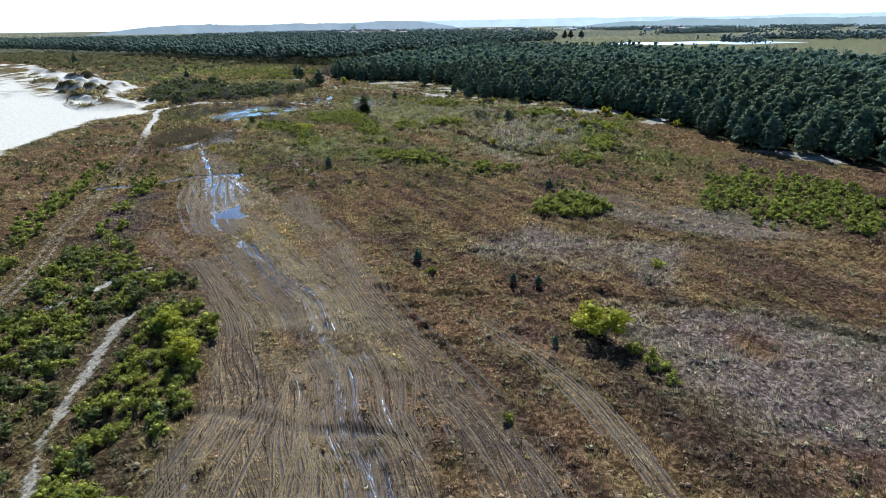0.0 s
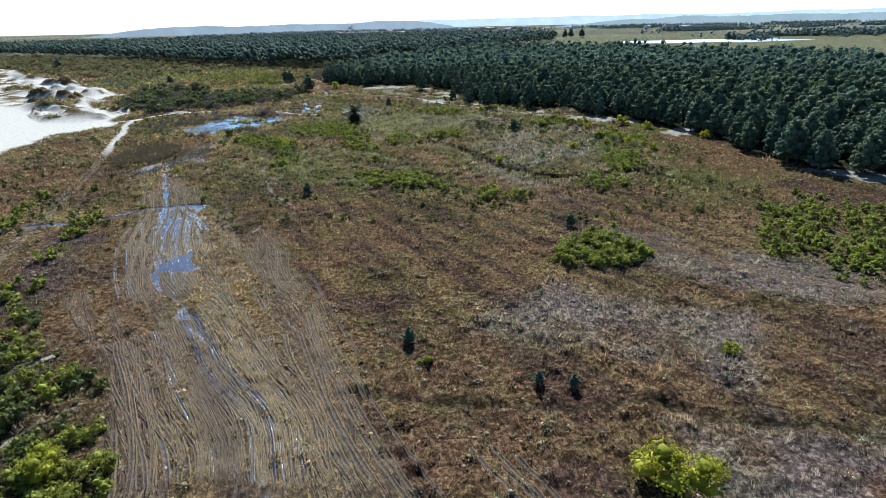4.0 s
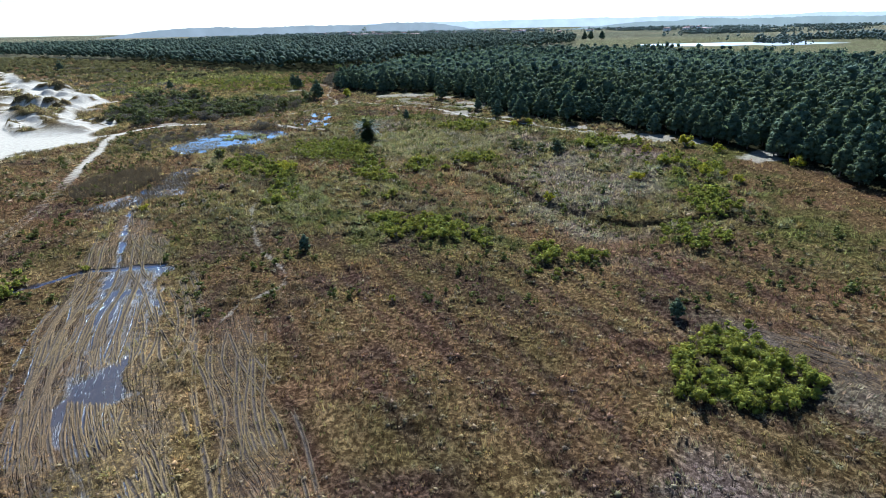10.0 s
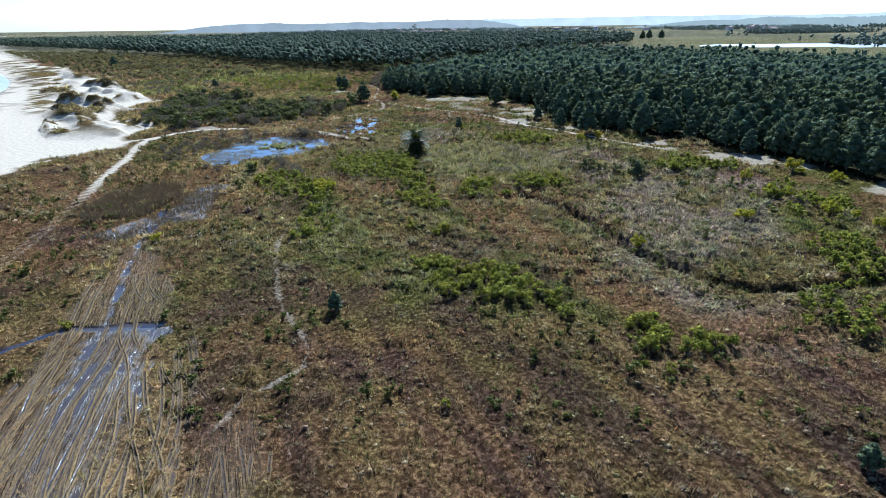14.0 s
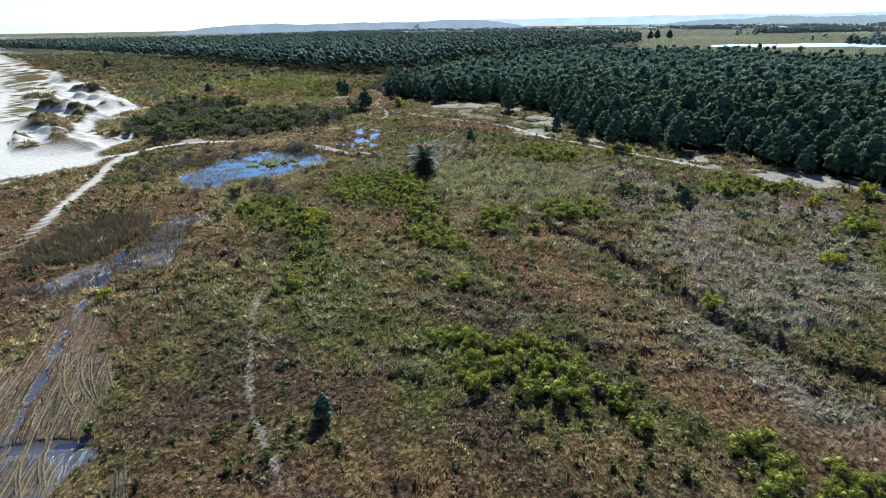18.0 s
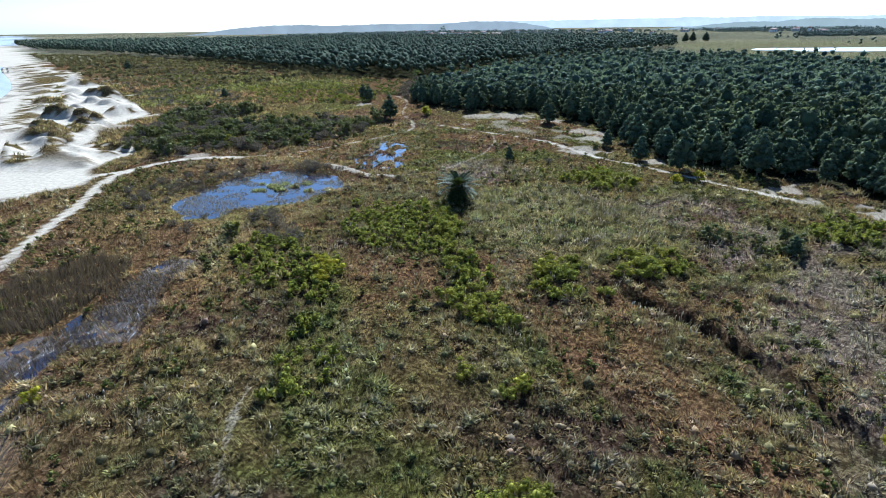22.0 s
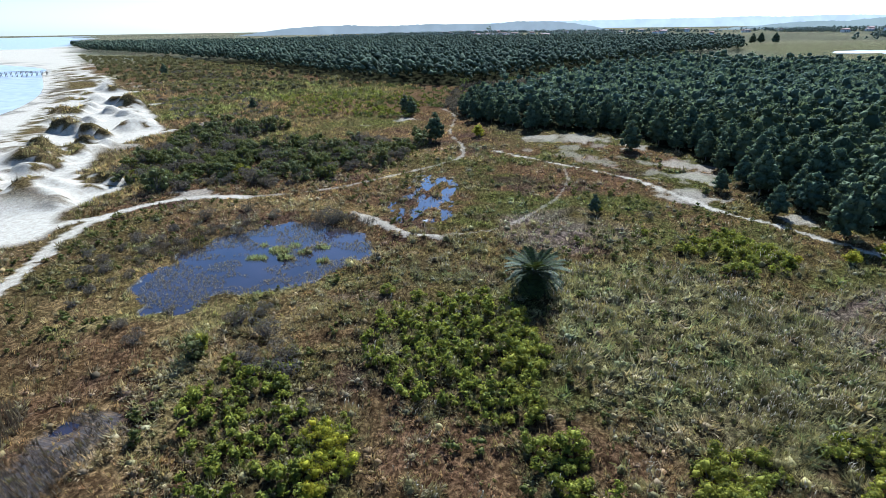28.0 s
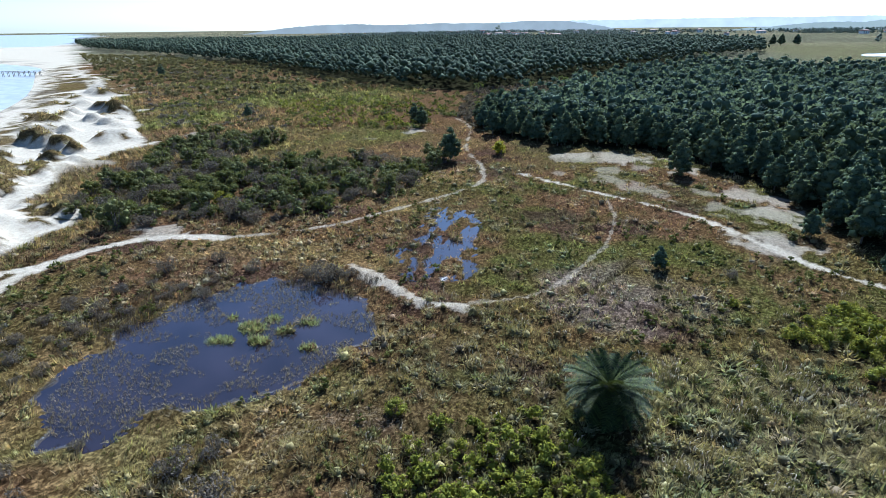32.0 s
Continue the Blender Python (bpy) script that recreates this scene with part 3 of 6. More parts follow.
def leaf_material(name, dark, light, through_light=0.25, by_tint=False, rough=0.8, spec=0.06):
    """Leaves: two greens by clump, with sunlight coming through."""
    m, t = material(name)
    geo = t.nodes.new("ShaderNodeNewGeometry")
    rnd = geo.outputs["Random Per Island"]
    if not by_tint:
        dark, light = tuple(0.68 * c for c in dark), tuple(0.68 * c for c in light)
    if by_tint:
        a = add(t, "ShaderNodeAttribute", layer="tint").outputs["Color"]
        base = mixed(t, rnd, mixed(t, 1.0, a, dark, "MULTIPLY"), mixed(t, 1.0, a, light, "MULTIPLY"))
    else:
        base = mixed(t, rnd, dark, light)
        info = t.nodes.new("ShaderNodeObjectInfo")
        base = mixed(t, ramp(t, info.outputs["Random"], 0, 1, 0.0, 0.35), base, mixed(t, 1.0, base, (1.25, 1.0, 0.6), "MULTIPLY"))
    patch = grain(t, 0.35, 2.0)
    base = mixed(t, ramp(t, patch, 0.35, 0.65, 0.0, 0.45), base, mixed(t, 1.0, base, (0.62, 0.62, 0.6), "MULTIPLY"))
    p, o = surface(t, base, rough, spec=spec)
    tr = t.nodes.new("ShaderNodeBsdfTranslucent")
    t.links.new(mixed(t, 1.0, base, (1.25, 1.22, 0.85), "MULTIPLY"), tr.inputs["Color"])
    ms = t.nodes.new("ShaderNodeMixShader")
    ms.inputs[0].default_value = through_light
    t.links.new(p.outputs[0], ms.inputs[1])
    t.links.new(tr.outputs[0], ms.inputs[2])
    t.links.new(ms.outputs[0], o.inputs["Surface"])
    return m


def ground_material():
    m, t = material("heath_ground")
    pos = t.nodes.new("ShaderNodeTexCoord").outputs["Object"]
    tint = add(t, "ShaderNodeAttribute", layer="tint").outputs["Color"]
    sand = add(t, "ShaderNodeAttribute", layer="sand").outputs["Fac"]
    wet = add(t, "ShaderNodeAttribute", layer="wet").outputs["Fac"]
    rut = add(t, "ShaderNodeAttribute", layer="rut").outputs["Fac"]
    ru = add(t, "ShaderNodeAttribute", layer="ru").outputs["Fac"]
    rv = add(t, "ShaderNodeAttribute", layer="rv").outputs["Fac"]
    wrack = add(t, "ShaderNodeAttribute", layer="wrack").outputs["Fac"]
    fine, mid = grain(t, 4.0, 6.0, pos, 0.78), grain(t, 0.9, 4.0, pos, 0.65)
    # Dark mottling: litter, and the shade between grass clumps put into the colour.
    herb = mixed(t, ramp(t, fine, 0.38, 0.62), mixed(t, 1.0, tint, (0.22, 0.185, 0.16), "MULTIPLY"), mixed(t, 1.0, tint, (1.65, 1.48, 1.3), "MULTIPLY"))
    wide = grain(t, 0.07, 4.0, pos, 0.6)
    herb = mixed(t, ramp(t, wide, 0.42, 0.6, 0.0, 0.45), herb, mixed(t, 1.0, herb, (0.75, 0.95, 0.6), "MULTIPLY"))
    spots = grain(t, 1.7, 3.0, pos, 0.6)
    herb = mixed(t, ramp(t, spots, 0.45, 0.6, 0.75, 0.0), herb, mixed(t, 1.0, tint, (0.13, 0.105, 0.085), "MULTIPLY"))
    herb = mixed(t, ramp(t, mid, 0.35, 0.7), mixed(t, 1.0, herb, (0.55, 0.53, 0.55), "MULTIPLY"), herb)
    # wheel ruts: several sets of thin tracks that cross one another at small angles
    def along(slope, size, sway, squeeze):
        n = t.nodes.new("ShaderNodeCombineXYZ")
        bend = sums(t, "MULTIPLY", sums(t, "SUBTRACT", grain(t, size, 2.0, pos), 0.5), sway)
        t.links.new(sums(t, "ADD", sums(t, "ADD", ru, bend), sums(t, "MULTIPLY", rv, slope)), n.inputs[0])
        t.links.new(sums(t, "MULTIPLY", rv, squeeze), n.inputs[1])
        return n.outputs[0]

    first, second, third = along(0.0, 0.05, 3.0, 0.06), along(0.07, 0.09, 1.8, 0.09), along(-0.05, 0.16, 1.5, 0.12)
    lines = sums(t, "ADD", sums(t, "MULTIPLY", grain(t, 2.6, 4.0, first, 0.7), 0.5), sums(t, "MULTIPLY", grain(t, 3.1, 4.0, second, 0.7), 0.5))

    def cuts(scale, thin, way):
        n = grain(t, scale, 1.5, way, 0.5)
        return ramp(t, sums(t, "ABSOLUTE", sums(t, "SUBTRACT", n, 0.5)), 0.0, thin, 1.0, 0.0)

    cut = sums(t, "MAXIMUM", cuts(0.75, 0.022, first), sums(t, "MAXIMUM", cuts(0.9, 0.022, second), cuts(0.55, 0.016, third)))
    cut = sums(t, "MULTIPLY", cut, ramp(t, mid, 0.36, 0.56, 0.1, 0.6))
    churn = grain(t, 7.0, 3.0, pos, 0.7)
    groove = mixed(t, ramp(t, lines, 0.42, 0.52), mixed(t, 1.0, tint, (0.34, 0.33, 0.32), "MULTIPLY"), mixed(t, 1.0, herb, (1.15, 1.02, 0.9), "MULTIPLY"))
    groove = mixed(t, ramp(t, sums(t, "ADD", lines, sums(t, "MULTIPLY", sums(t, "SUBTRACT", churn, 0.5), 0.35)), 0.50, 0.60, 0.0, 0.6), groove, (0.22, 0.16, 0.088))
    groove = mixed(t, ramp(t, fine, 0.40, 0.58, 0.7, 0.0), groove, (0.045, 0.034, 0.026))
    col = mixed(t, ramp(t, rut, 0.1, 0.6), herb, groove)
    rutcut = sums(t, "MULTIPLY", cut, ramp(t, rut, 0.08, 0.4))
    col = mixed(t, rutcut, col, (0.028, 0.022, 0.019))
    sandn = ramp(t, sums(t, "ADD", sand, sums(t, "MULTIPLY", sums(t, "SUBTRACT", fine, 0.5), 1.1)), 0.28, 0.85)
    grit = mixed(t, ramp(t, mid, 0.3, 0.7), (0.25, 0.20, 0.14), (0.385, 0.325, 0.24))
    grit = mixed(t, ramp(t, fine, 0.25, 0.55, 0.5, 0.0), grit, (0.12, 0.10, 0.075))
    col = mixed(t, sandn, col, grit)
    col = mixed(t, sums(t, "MULTIPLY", wrack, ramp(t, fine, 0.35, 0.6)), col, (0.07, 0.055, 0.04))
    wetn = ramp(t, sums(t, "ADD", wet, sums(t, "MULTIPLY", sums(t, "SUBTRACT", lines, 0.5), 1.25)), 0.35, 0.7)
    col = mixed(t, wetn, col, mixed(t, 0.88, col, (0.030, 0.024, 0.022)))
    rough = sums(t, "SUBTRACT", 0.95, sums(t, "MULTIPLY", wetn, 0.87))
    height = sums(t, "ADD", sums(t, "MULTIPLY", fine, 0.5), sums(t, "MULTIPLY", sums(t, "SUBTRACT", lines, rutcut), sums(t, "MULTIPLY", rut, 1.2)))
    height = sums(t, "MULTIPLY", height, sums(t, "SUBTRACT", 1.0, sums(t, "MULTIPLY", wetn, 0.99)))
    surface(t, col, rough, height, 1.0, 0.30, ramp(t, wetn, 0.0, 1.0, 0.0, 0.20))
    return m


def water_material(name, colour, ripple, rough):
    m, t = material(name)
    pos = t.nodes.new("ShaderNodeTexCoord").outputs["Object"]
    n = grain(t, ripple, 3.0, pos)
    base = mixed(t, ramp(t, grain(t, 0.12, 3.0, pos), 0.35, 0.65), colour, tuple(0.55 * c for c in colour))
    surface(t, base, rough, n, 0.12, 0.03, 0.3 if rough < 0.2 else 0.5)
    return m


def plain(name, colour, rough=0.8, scale=3.0, var=0.35, bump=0.3, spec=0.25, metal=0.0):
    m, t = material(name)
    n, w = grain(t, scale, 4.0), grain(t, scale * 0.15, 2.0)
    low = tuple(c * (1 - var) for c in colour)
    c = mixed(t, ramp(t, n, 0.3, 0.7), low, colour)
    c = mixed(t, ramp(t, w, 0.35, 0.65, 0.0, var), c, tuple(v * 0.6 for v in colour))
    surface(t, c, rough, n, bump, 0.03, spec, metal)
    return m


GROUND = ground_material()
GRASS = leaf_material("sedge_blades", (0.55, 0.53, 0.52), (1.95, 1.88, 1.68), 0.3, True)
PLUME = leaf_material("grass_plumes", (0.46, 0.40, 0.33), (0.80, 0.72, 0.62), 0.3)
LEAF_GREEN = leaf_material("shrub_leaves", (0.088, 0.098, 0.016), (0.39, 0.375, 0.05), 0.45)
LEAF_YELLOW = leaf_material("flowering_shrub_leaves", (0.16, 0.16, 0.012), (0.55, 0.50, 0.03), 0.45)
LEAF_DARK = leaf_material("thicket_leaves", (0.060, 0.066, 0.024), (0.25, 0.245, 0.09), 0.35)
LEAF_GREY = leaf_material("bare_twigs", (0.095, 0.078, 0.066), (0.25, 0.21, 0.175), 0.3)
NEEDLES = leaf_material("pine_needles", (0.055, 0.074, 0.048), (0.175, 0.205, 0.118), 0.36, rough=0.9, spec=0.02)
# Same pines farther off, slightly bluer: distance haze put into the needle colour.
NEEDLES_HAZY = leaf_material("hazy_pine_needles", (0.060, 0.078, 0.056), (0.17, 0.20, 0.130), 0.32, rough=0.9, spec=0.02)
PALM = leaf_material("palm_leaves", (0.018, 0.026, 0.008), (0.11, 0.125, 0.028), 0.12, rough=0.7, spec=0.12)
PALM_DEAD = leaf_material("dead_palm_leaves", (0.03, 0.024, 0.014), (0.075, 0.06, 0.035), 0.15)
LEAF_SCRUB = leaf_material("scrub_leaves", (0.065, 0.074, 0.022), (0.19, 0.195, 0.055), 0.4)
LEAF_PLAIN = leaf_material("plain_scrub_leaves", (0.105, 0.098, 0.045), (0.21, 0.185, 0.095), 0.35)
# Pale grey-green leaves for distant trees: aerial haze is painted into this colour.
LEAF_MIST = leaf_material("hazy_tree_leaves", (0.15, 0.175, 0.15), (0.25, 0.28, 0.24), 0.5)
POPLAR = leaf_material("pale_tree_leaves", (0.11, 0.13, 0.04), (0.22, 0.24, 0.07), 0.4)
REED = leaf_material("reed_stems", (0.070, 0.054, 0.043), (0.135, 0.105, 0.080), 0.3)
BARK = plain("bark", (0.14, 0.10, 0.075), 0.9, 6.0)
STEM = plain("shrub_stems", (0.11, 0.085, 0.065), 0.9, 8.0)
WATER = water_material("pond_water", (0.018, 0.014, 0.018), 0.9, 0.05)
SEA = water_material("sea_water", (0.30, 0.275, 0.235), 0.25, 0.35)


# ---- mesh helpers ----
def mesh_from(name, verts, faces, mats, layers=None, slot=None, shade=False):
    """A mesh from arrays of corners and triangles or quads."""
    me = bpy.data.meshes.new(name)
    verts, faces = np.asarray(verts, np.float32), np.asarray(faces, np.int32)
    n = faces.shape[1]
    me.vertices.add(len(verts))
    me.vertices.foreach_set("co", verts.ravel())
    me.loops.add(faces.size)
    me.loops.foreach_set("vertex_index", faces.ravel())
    me.polygons.add(len(faces))
    me.polygons.foreach_set("loop_start", np.arange(0, faces.size, n, dtype=np.int32))
    me.polygons.foreach_set("loop_total", np.full(len(faces), n, np.int32))
    if slot is not None:
        me.polygons.foreach_set("material_index", np.asarray(slot, np.int32))
    if shade:
        me.polygons.foreach_set("use_smooth", np.ones(len(faces), bool))
    for m in mats:
        me.materials.append(m)
    for key, v in (layers or {}).items():
        v = np.asarray(v, np.float32)
        if v.ndim == 2:
            a = me.attributes.new(key, "FLOAT_COLOR", "POINT")
            a.data.foreach_set("color", np.hstack([v, np.ones((len(v), 1), np.float32)]).ravel())
        else:
            a = me.attributes.new(key, "FLOAT", "POINT")
            a.data.foreach_set("value", v.ravel())
    me.update(calc_edges=True)
    return me


def part(name, me, parent, label=""):
    ob = new(name, me)
    ob.parent = parent
    if label:
        ob["label"] = label
    return ob


rng = np.random.default_rng(7)


# ---- ground ----
def steps(*runs):
    out = []
    for a, b, d in runs:
        out.append(np.arange(a, b - 1e-6, d))
    return np.concatenate(out)


def stretch(start, end, first, rate=1.22):
    out, d, v = [], first, start
    sign = 1 if end > start else -1
    while sign * (end - v) > 0:
        v += sign * d
        d *= rate
        out.append(v)
    return np.array(out)


gx = np.concatenate([stretch(-600, -5200, 6, 1.1)[::-1], steps((-600, -380, 5.0), (-380, -240, 3.0), (-240, -130, 1.7), (-130, -95, 1.2), (-95, -68, 0.8), (-68, 24, 0.6), (24, 70, 0.9), (70, 110, 1.6), (110, 240, 6.0)), stretch(240, 5200, 7, 1.3)])
gy = np.concatenate([stretch(10, -1500, 3, 1.4)[::-1], steps((10, 22, 2.0), (22, 150, 0.6), (150, 262, 0.65), (262, 330, 1.0), (330, 430, 1.7), (430, 520, 2.6), (520, 700, 4.5)), stretch(700, 5300, 8, 1.12)])
GX, GY = np.meshgrid(gx, gy)
info = survey(GX.ravel(), GY.ravel())
gv = np.stack([GX.ravel(), GY.ravel(), info["z"]], 1)
nx, ny = len(gx), len(gy)
ii = (np.arange(ny - 1)[:, None] * nx + np.arange(nx - 1)[None]).ravel()
gf = np.stack([ii, ii + 1, ii + nx + 1, ii + nx], 1)


def plot(x, y):
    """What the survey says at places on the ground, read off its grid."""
    x, y = np.atleast_1d(np.asarray(x, float)), np.atleast_1d(np.asarray(y, float))
    i = np.clip(np.searchsorted(gx, x) - 1, 0, nx - 2)
    j = np.clip(np.searchsorted(gy, y) - 1, 0, ny - 2)
    u, v = (x - gx[i]) / (gx[i + 1] - gx[i]), (y - gy[j]) / (gy[j + 1] - gy[j])
    k = j * nx + i
    out = {}
    for key, f in info.items():
        w, q = (u, v) if f.ndim == 1 else (u[:, None], v[:, None])
        out[key] = (f[k] * (1 - w) + f[k + 1] * w) * (1 - q) + (f[k + nx] * (1 - w) + f[k + nx + 1] * w) * q
    return out


def heights(x, y):
    return plot(x, y)["z"]


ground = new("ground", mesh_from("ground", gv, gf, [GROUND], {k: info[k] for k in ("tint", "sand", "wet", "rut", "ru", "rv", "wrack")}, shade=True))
tagged(ground, "brown wet heath with sandy paths, wheel ruts and dunes", "ground", kind="structure")


def sheet(name, points, level, mat, label, category):
    bm = bmesh.new()
    vs = [bm.verts.new((x, y, level)) for x, y in points]
    bm.faces.new(vs)
    bmesh.ops.triangulate(bm, faces=bm.faces[:])
    bmesh.ops.recalc_face_normals(bm, faces=bm.faces[:])
    if bm.faces[:][0].normal.z < 0:
        bmesh.ops.reverse_faces(bm, faces=bm.faces[:])
    me = bpy.data.meshes.new(name)
    bm.to_mesh(me)
    bm.free()
    me.materials.append(mat)
    return tagged(new(name, me), label, category, kind="structure")


sheet("pond_water", [(-102, 218), (-102, 268), (-60, 268), (-60, 218)], -0.16, WATER, "still dark pond water reflecting the sky", "water")
sheet("pool_water", [(-74, 264), (-74, 310), (-50, 310), (-50, 264)], -0.16, WATER, "shallow muddy pools between wheel ruts", "water")
sheet("marsh_water", [(-95, 114), (-95, 208), (-40, 208), (-36, 114)], -0.29, WATER, "flooded ditch and marsh water", "water")
sheet("ditch_water", [(-28, 33), (-28, 92), (-2, 92), (0, 33)], -0.60, WATER, "water standing in the deepest wheel ruts", "water")
sheet("sea", [(-5200, -900), (-5200, 5300), (-250, 5300), (-250, -900)], -0.75, SEA, "calm pale sea along the beach", "water")
sheet("lake", [(220, 860), (220, 1060), (600, 1060), (600, 860)], -0.7, SEA, "distant pale lake behind the pine wood", "water")


# ---- wheel tracks ----
def track_material():
    m, t = material("churned_mud")
    tint = add(t, "ShaderNodeAttribute", layer="tint").outputs["Color"]
    wet = add(t, "ShaderNodeAttribute", layer="wet").outputs["Fac"]
    pos = t.nodes.new("ShaderNodeTexCoord").outputs["Object"]
    fine, mid = grain(t, 6.0, 5.0, pos, 0.75), grain(t, 1.3, 3.0, pos, 0.6)
    col = mixed(t, ramp(t, fine, 0.36, 0.62), mixed(t, 1.0, tint, (0.35, 0.33, 0.31), "MULTIPLY"), mixed(t, 1.0, tint, (1.35, 1.3, 1.2), "MULTIPLY"))
    wetn = ramp(t, sums(t, "ADD", wet, sums(t, "MULTIPLY", sums(t, "SUBTRACT", mid, 0.5), 1.2)), 0.45, 0.7)
    col = mixed(t, wetn, col, (0.03, 0.024, 0.022))
    surface(t, col, sums(t, "SUBTRACT", 0.95, sums(t, "MULTIPLY", wetn, 0.87)), fine, 0.6, 0.06, ramp(t, wetn, 0.0, 1.0, 0.02, 0.25))
    return m


TRACKS = []  # centre lines with their wetness


def drive(line, spread, count, seed, shortest=0.35, wetness=0.0):
    """Wheel tracks that wander along a line."""
    r = np.random.default_rng(seed)
    run = np.concatenate([[0], np.cumsum(np.linalg.norm(np.diff(line, axis=0), axis=1))])
    for i in range(count):
        part_len = run[-1] * r.uniform(shortest, 1.0)
        start = r.uniform(0, run[-1] - part_len)
        at = np.arange(start, start + part_len, 0.55)
        x, y = np.interp(at, run, line[:, 0]), np.interp(at, run, line[:, 1])
        dx, dy = np.gradient(x), np.gradient(y)
        ln = np.hypot(dx, dy)
        off = spread * r.uniform(-1, 1) + spread * 0.9 * (vnoise(at, at * 0 + i * 9.7, 26, seed) - 0.5) + 1.1 * (vnoise(at, at * 0 + i * 5.1, 11, seed + 1) - 0.5)
        for wheel in (-0.85, 0.85):
            o = off + wheel
            TRACKS.append((x - dy / ln * o, y + dx / ln * o, wetness * r.random() ** 1.7))


drive(MAIN[MAIN[:, 1] < 140], 4.5, 16, 401, 0.3, 0.8)
drive(MAIN[MAIN[:, 1] < 95], 7.0, 10, 402, 0.3, 0.4)
drive(MAIN[MAIN[:, 1] < 105], 0.7, 3, 410, 0.5, 4.0)
drive(RUT_L, 2.6, 4, 403, 0.4, 0.2)
drive(RUT_FAN, 6.0, 9, 404, 0.35, 0.5)
drive(RUT_R, 3.4, 5, 405, 0.35, 0.1)
drive(RUT_FAR, 3.5, 4, 406, 0.35, 0.2)
drive(RUT_W, 1.4, 2, 407)
drive(RUT_E, 0.9, 2, 408)
drive(RUT_T[RUT_T[:, 0] > 20], 4.5, 6, 409)
for k, pts in enumerate(TRACK_PTS):
    drive(curve(pts), 0.25, 1, 420 + k, 0.97, 0.15)
MUD = track_material()
tracks = tagged(new("wheel_tracks"), "muddy wheel tracks with thrown-up edges crossing the heath", "tracks", kind="structure")
ACROSS, LIFT = np.array((-0.46, -0.25, -0.13, 0.13, 0.25, 0.46)), np.array((-0.03, 0.13, 0.035, 0.035, 0.13, -0.03))
mud, straw = np.array((0.046, 0.035, 0.027)), np.array((0.150, 0.108, 0.058))
for x, y, damp in TRACKS:
    n = len(x)
    dx, dy = np.gradient(x), np.gradient(y)
    ln = np.hypot(dx, dy)
    wide = rng.uniform(0.5, 0.8) * rng.uniform(0.85, 1.15, n)
    px, py = x[:, None] - (dy / ln * wide)[:, None] * ACROSS, y[:, None] + (dx / ln * wide)[:, None] * ACROSS
    here = plot(px.ravel(), py.ravel())
    fade = smooth(0, 4, np.minimum(np.arange(n), np.arange(n)[::-1])) * smooth(0.25, 0.45, vnoise(x, y, 7, 431))
    lift = LIFT[None] * (0.3 + 0.7 * fade)[:, None] * rng.uniform(0.4, 1.5, (n, 6)) - 0.12 * (1 - fade)[:, None]
    v = np.stack([px.ravel(), py.ravel(), here["z"] + lift.ravel()], 1)
    own = here["tint"].reshape(n, 6, 3)
    mix = (np.array((0.0, 0.45, 0.0, 0.0, 0.45, 0.0))[None] * rng.uniform(0.2, 1.3, (n, 6)))[..., None]
    c = 0.62 * (own * (1 - mix) + straw * mix)
    c[:, 2:4] = mud * rng.uniform(0.6, 1.3, (n, 2, 1))
    w = np.zeros((n, 6))
    w[:, 2:4] = damp
    w[:, (1, 4)] = 0.4 * damp
    i = (np.arange(n - 1)[:, None] * 6 + np.arange(5)[None]).ravel()
    part("wheel_rut", mesh_from("wheel_rut", v, np.stack([i, i + 1, i + 7, i + 6], 1), [MUD], {"tint": c.reshape(-1, 3), "wet": w.ravel()}, shade=True), tracks)


# ---- grass ----
def tufts(px, py, pz, height, width, lean, blades, tint, lay=0.5, thin=0.16):
    """Clumps of bent pointed blades, all in one mesh; neighbours lean the same way."""
    n = len(px)
    way = 6.283 * 1.5 * vnoise(px, py, 9.0, 64)
    a = rng.uniform(0, 2 * np.pi, (n, blades))
    root = rng.uniform(0.0, 0.45, (n, blades)) * width[:, None]
    bx, by = px[:, None] + np.cos(a) * root, py[:, None] + np.sin(a) * root
    h = height[:, None] * rng.uniform(0.55, 1.1, (n, blades))
    out = lean[:, None] * width[:, None] * rng.uniform(0.4, 1.1, (n, blades))
    tx = bx + np.cos(a) * out + lay * np.cos(way)[:, None] * h
    ty = by + np.sin(a) * out + lay * np.sin(way)[:, None] * h
    hw = thin * width[:, None] * rng.uniform(0.6, 1.4, (n, blades))
    turn = a + rng.uniform(-0.9, 0.9, (n, blades))
    ox, oy = -np.sin(turn) * hw, np.cos(turn) * hw
    z0 = pz[:, None] - 0.05
    v = np.stack([np.stack([bx - ox, by - oy, z0 + 0 * bx], -1), np.stack([bx + ox, by + oy, z0 + 0 * bx], -1), np.stack([tx, ty, z0 + h], -1)], 2).reshape(-1, 3)
    f = np.arange(n * blades * 3).reshape(-1, 3)
    return v, f, np.repeat(tint, blades * 3, 0)


def nearness(x, y):
    """How far off the flight line the ground at a place is at its nearest."""
    line = np.interp(y - 48, (0, 30, 60, 90, 120, 150, 180), (0, 0, -5, -11, -18, -26, -35))
    return np.maximum(np.maximum(46, np.abs(x - line) / 0.78), np.hypot(x + 38, y - 190) * (y > 190))


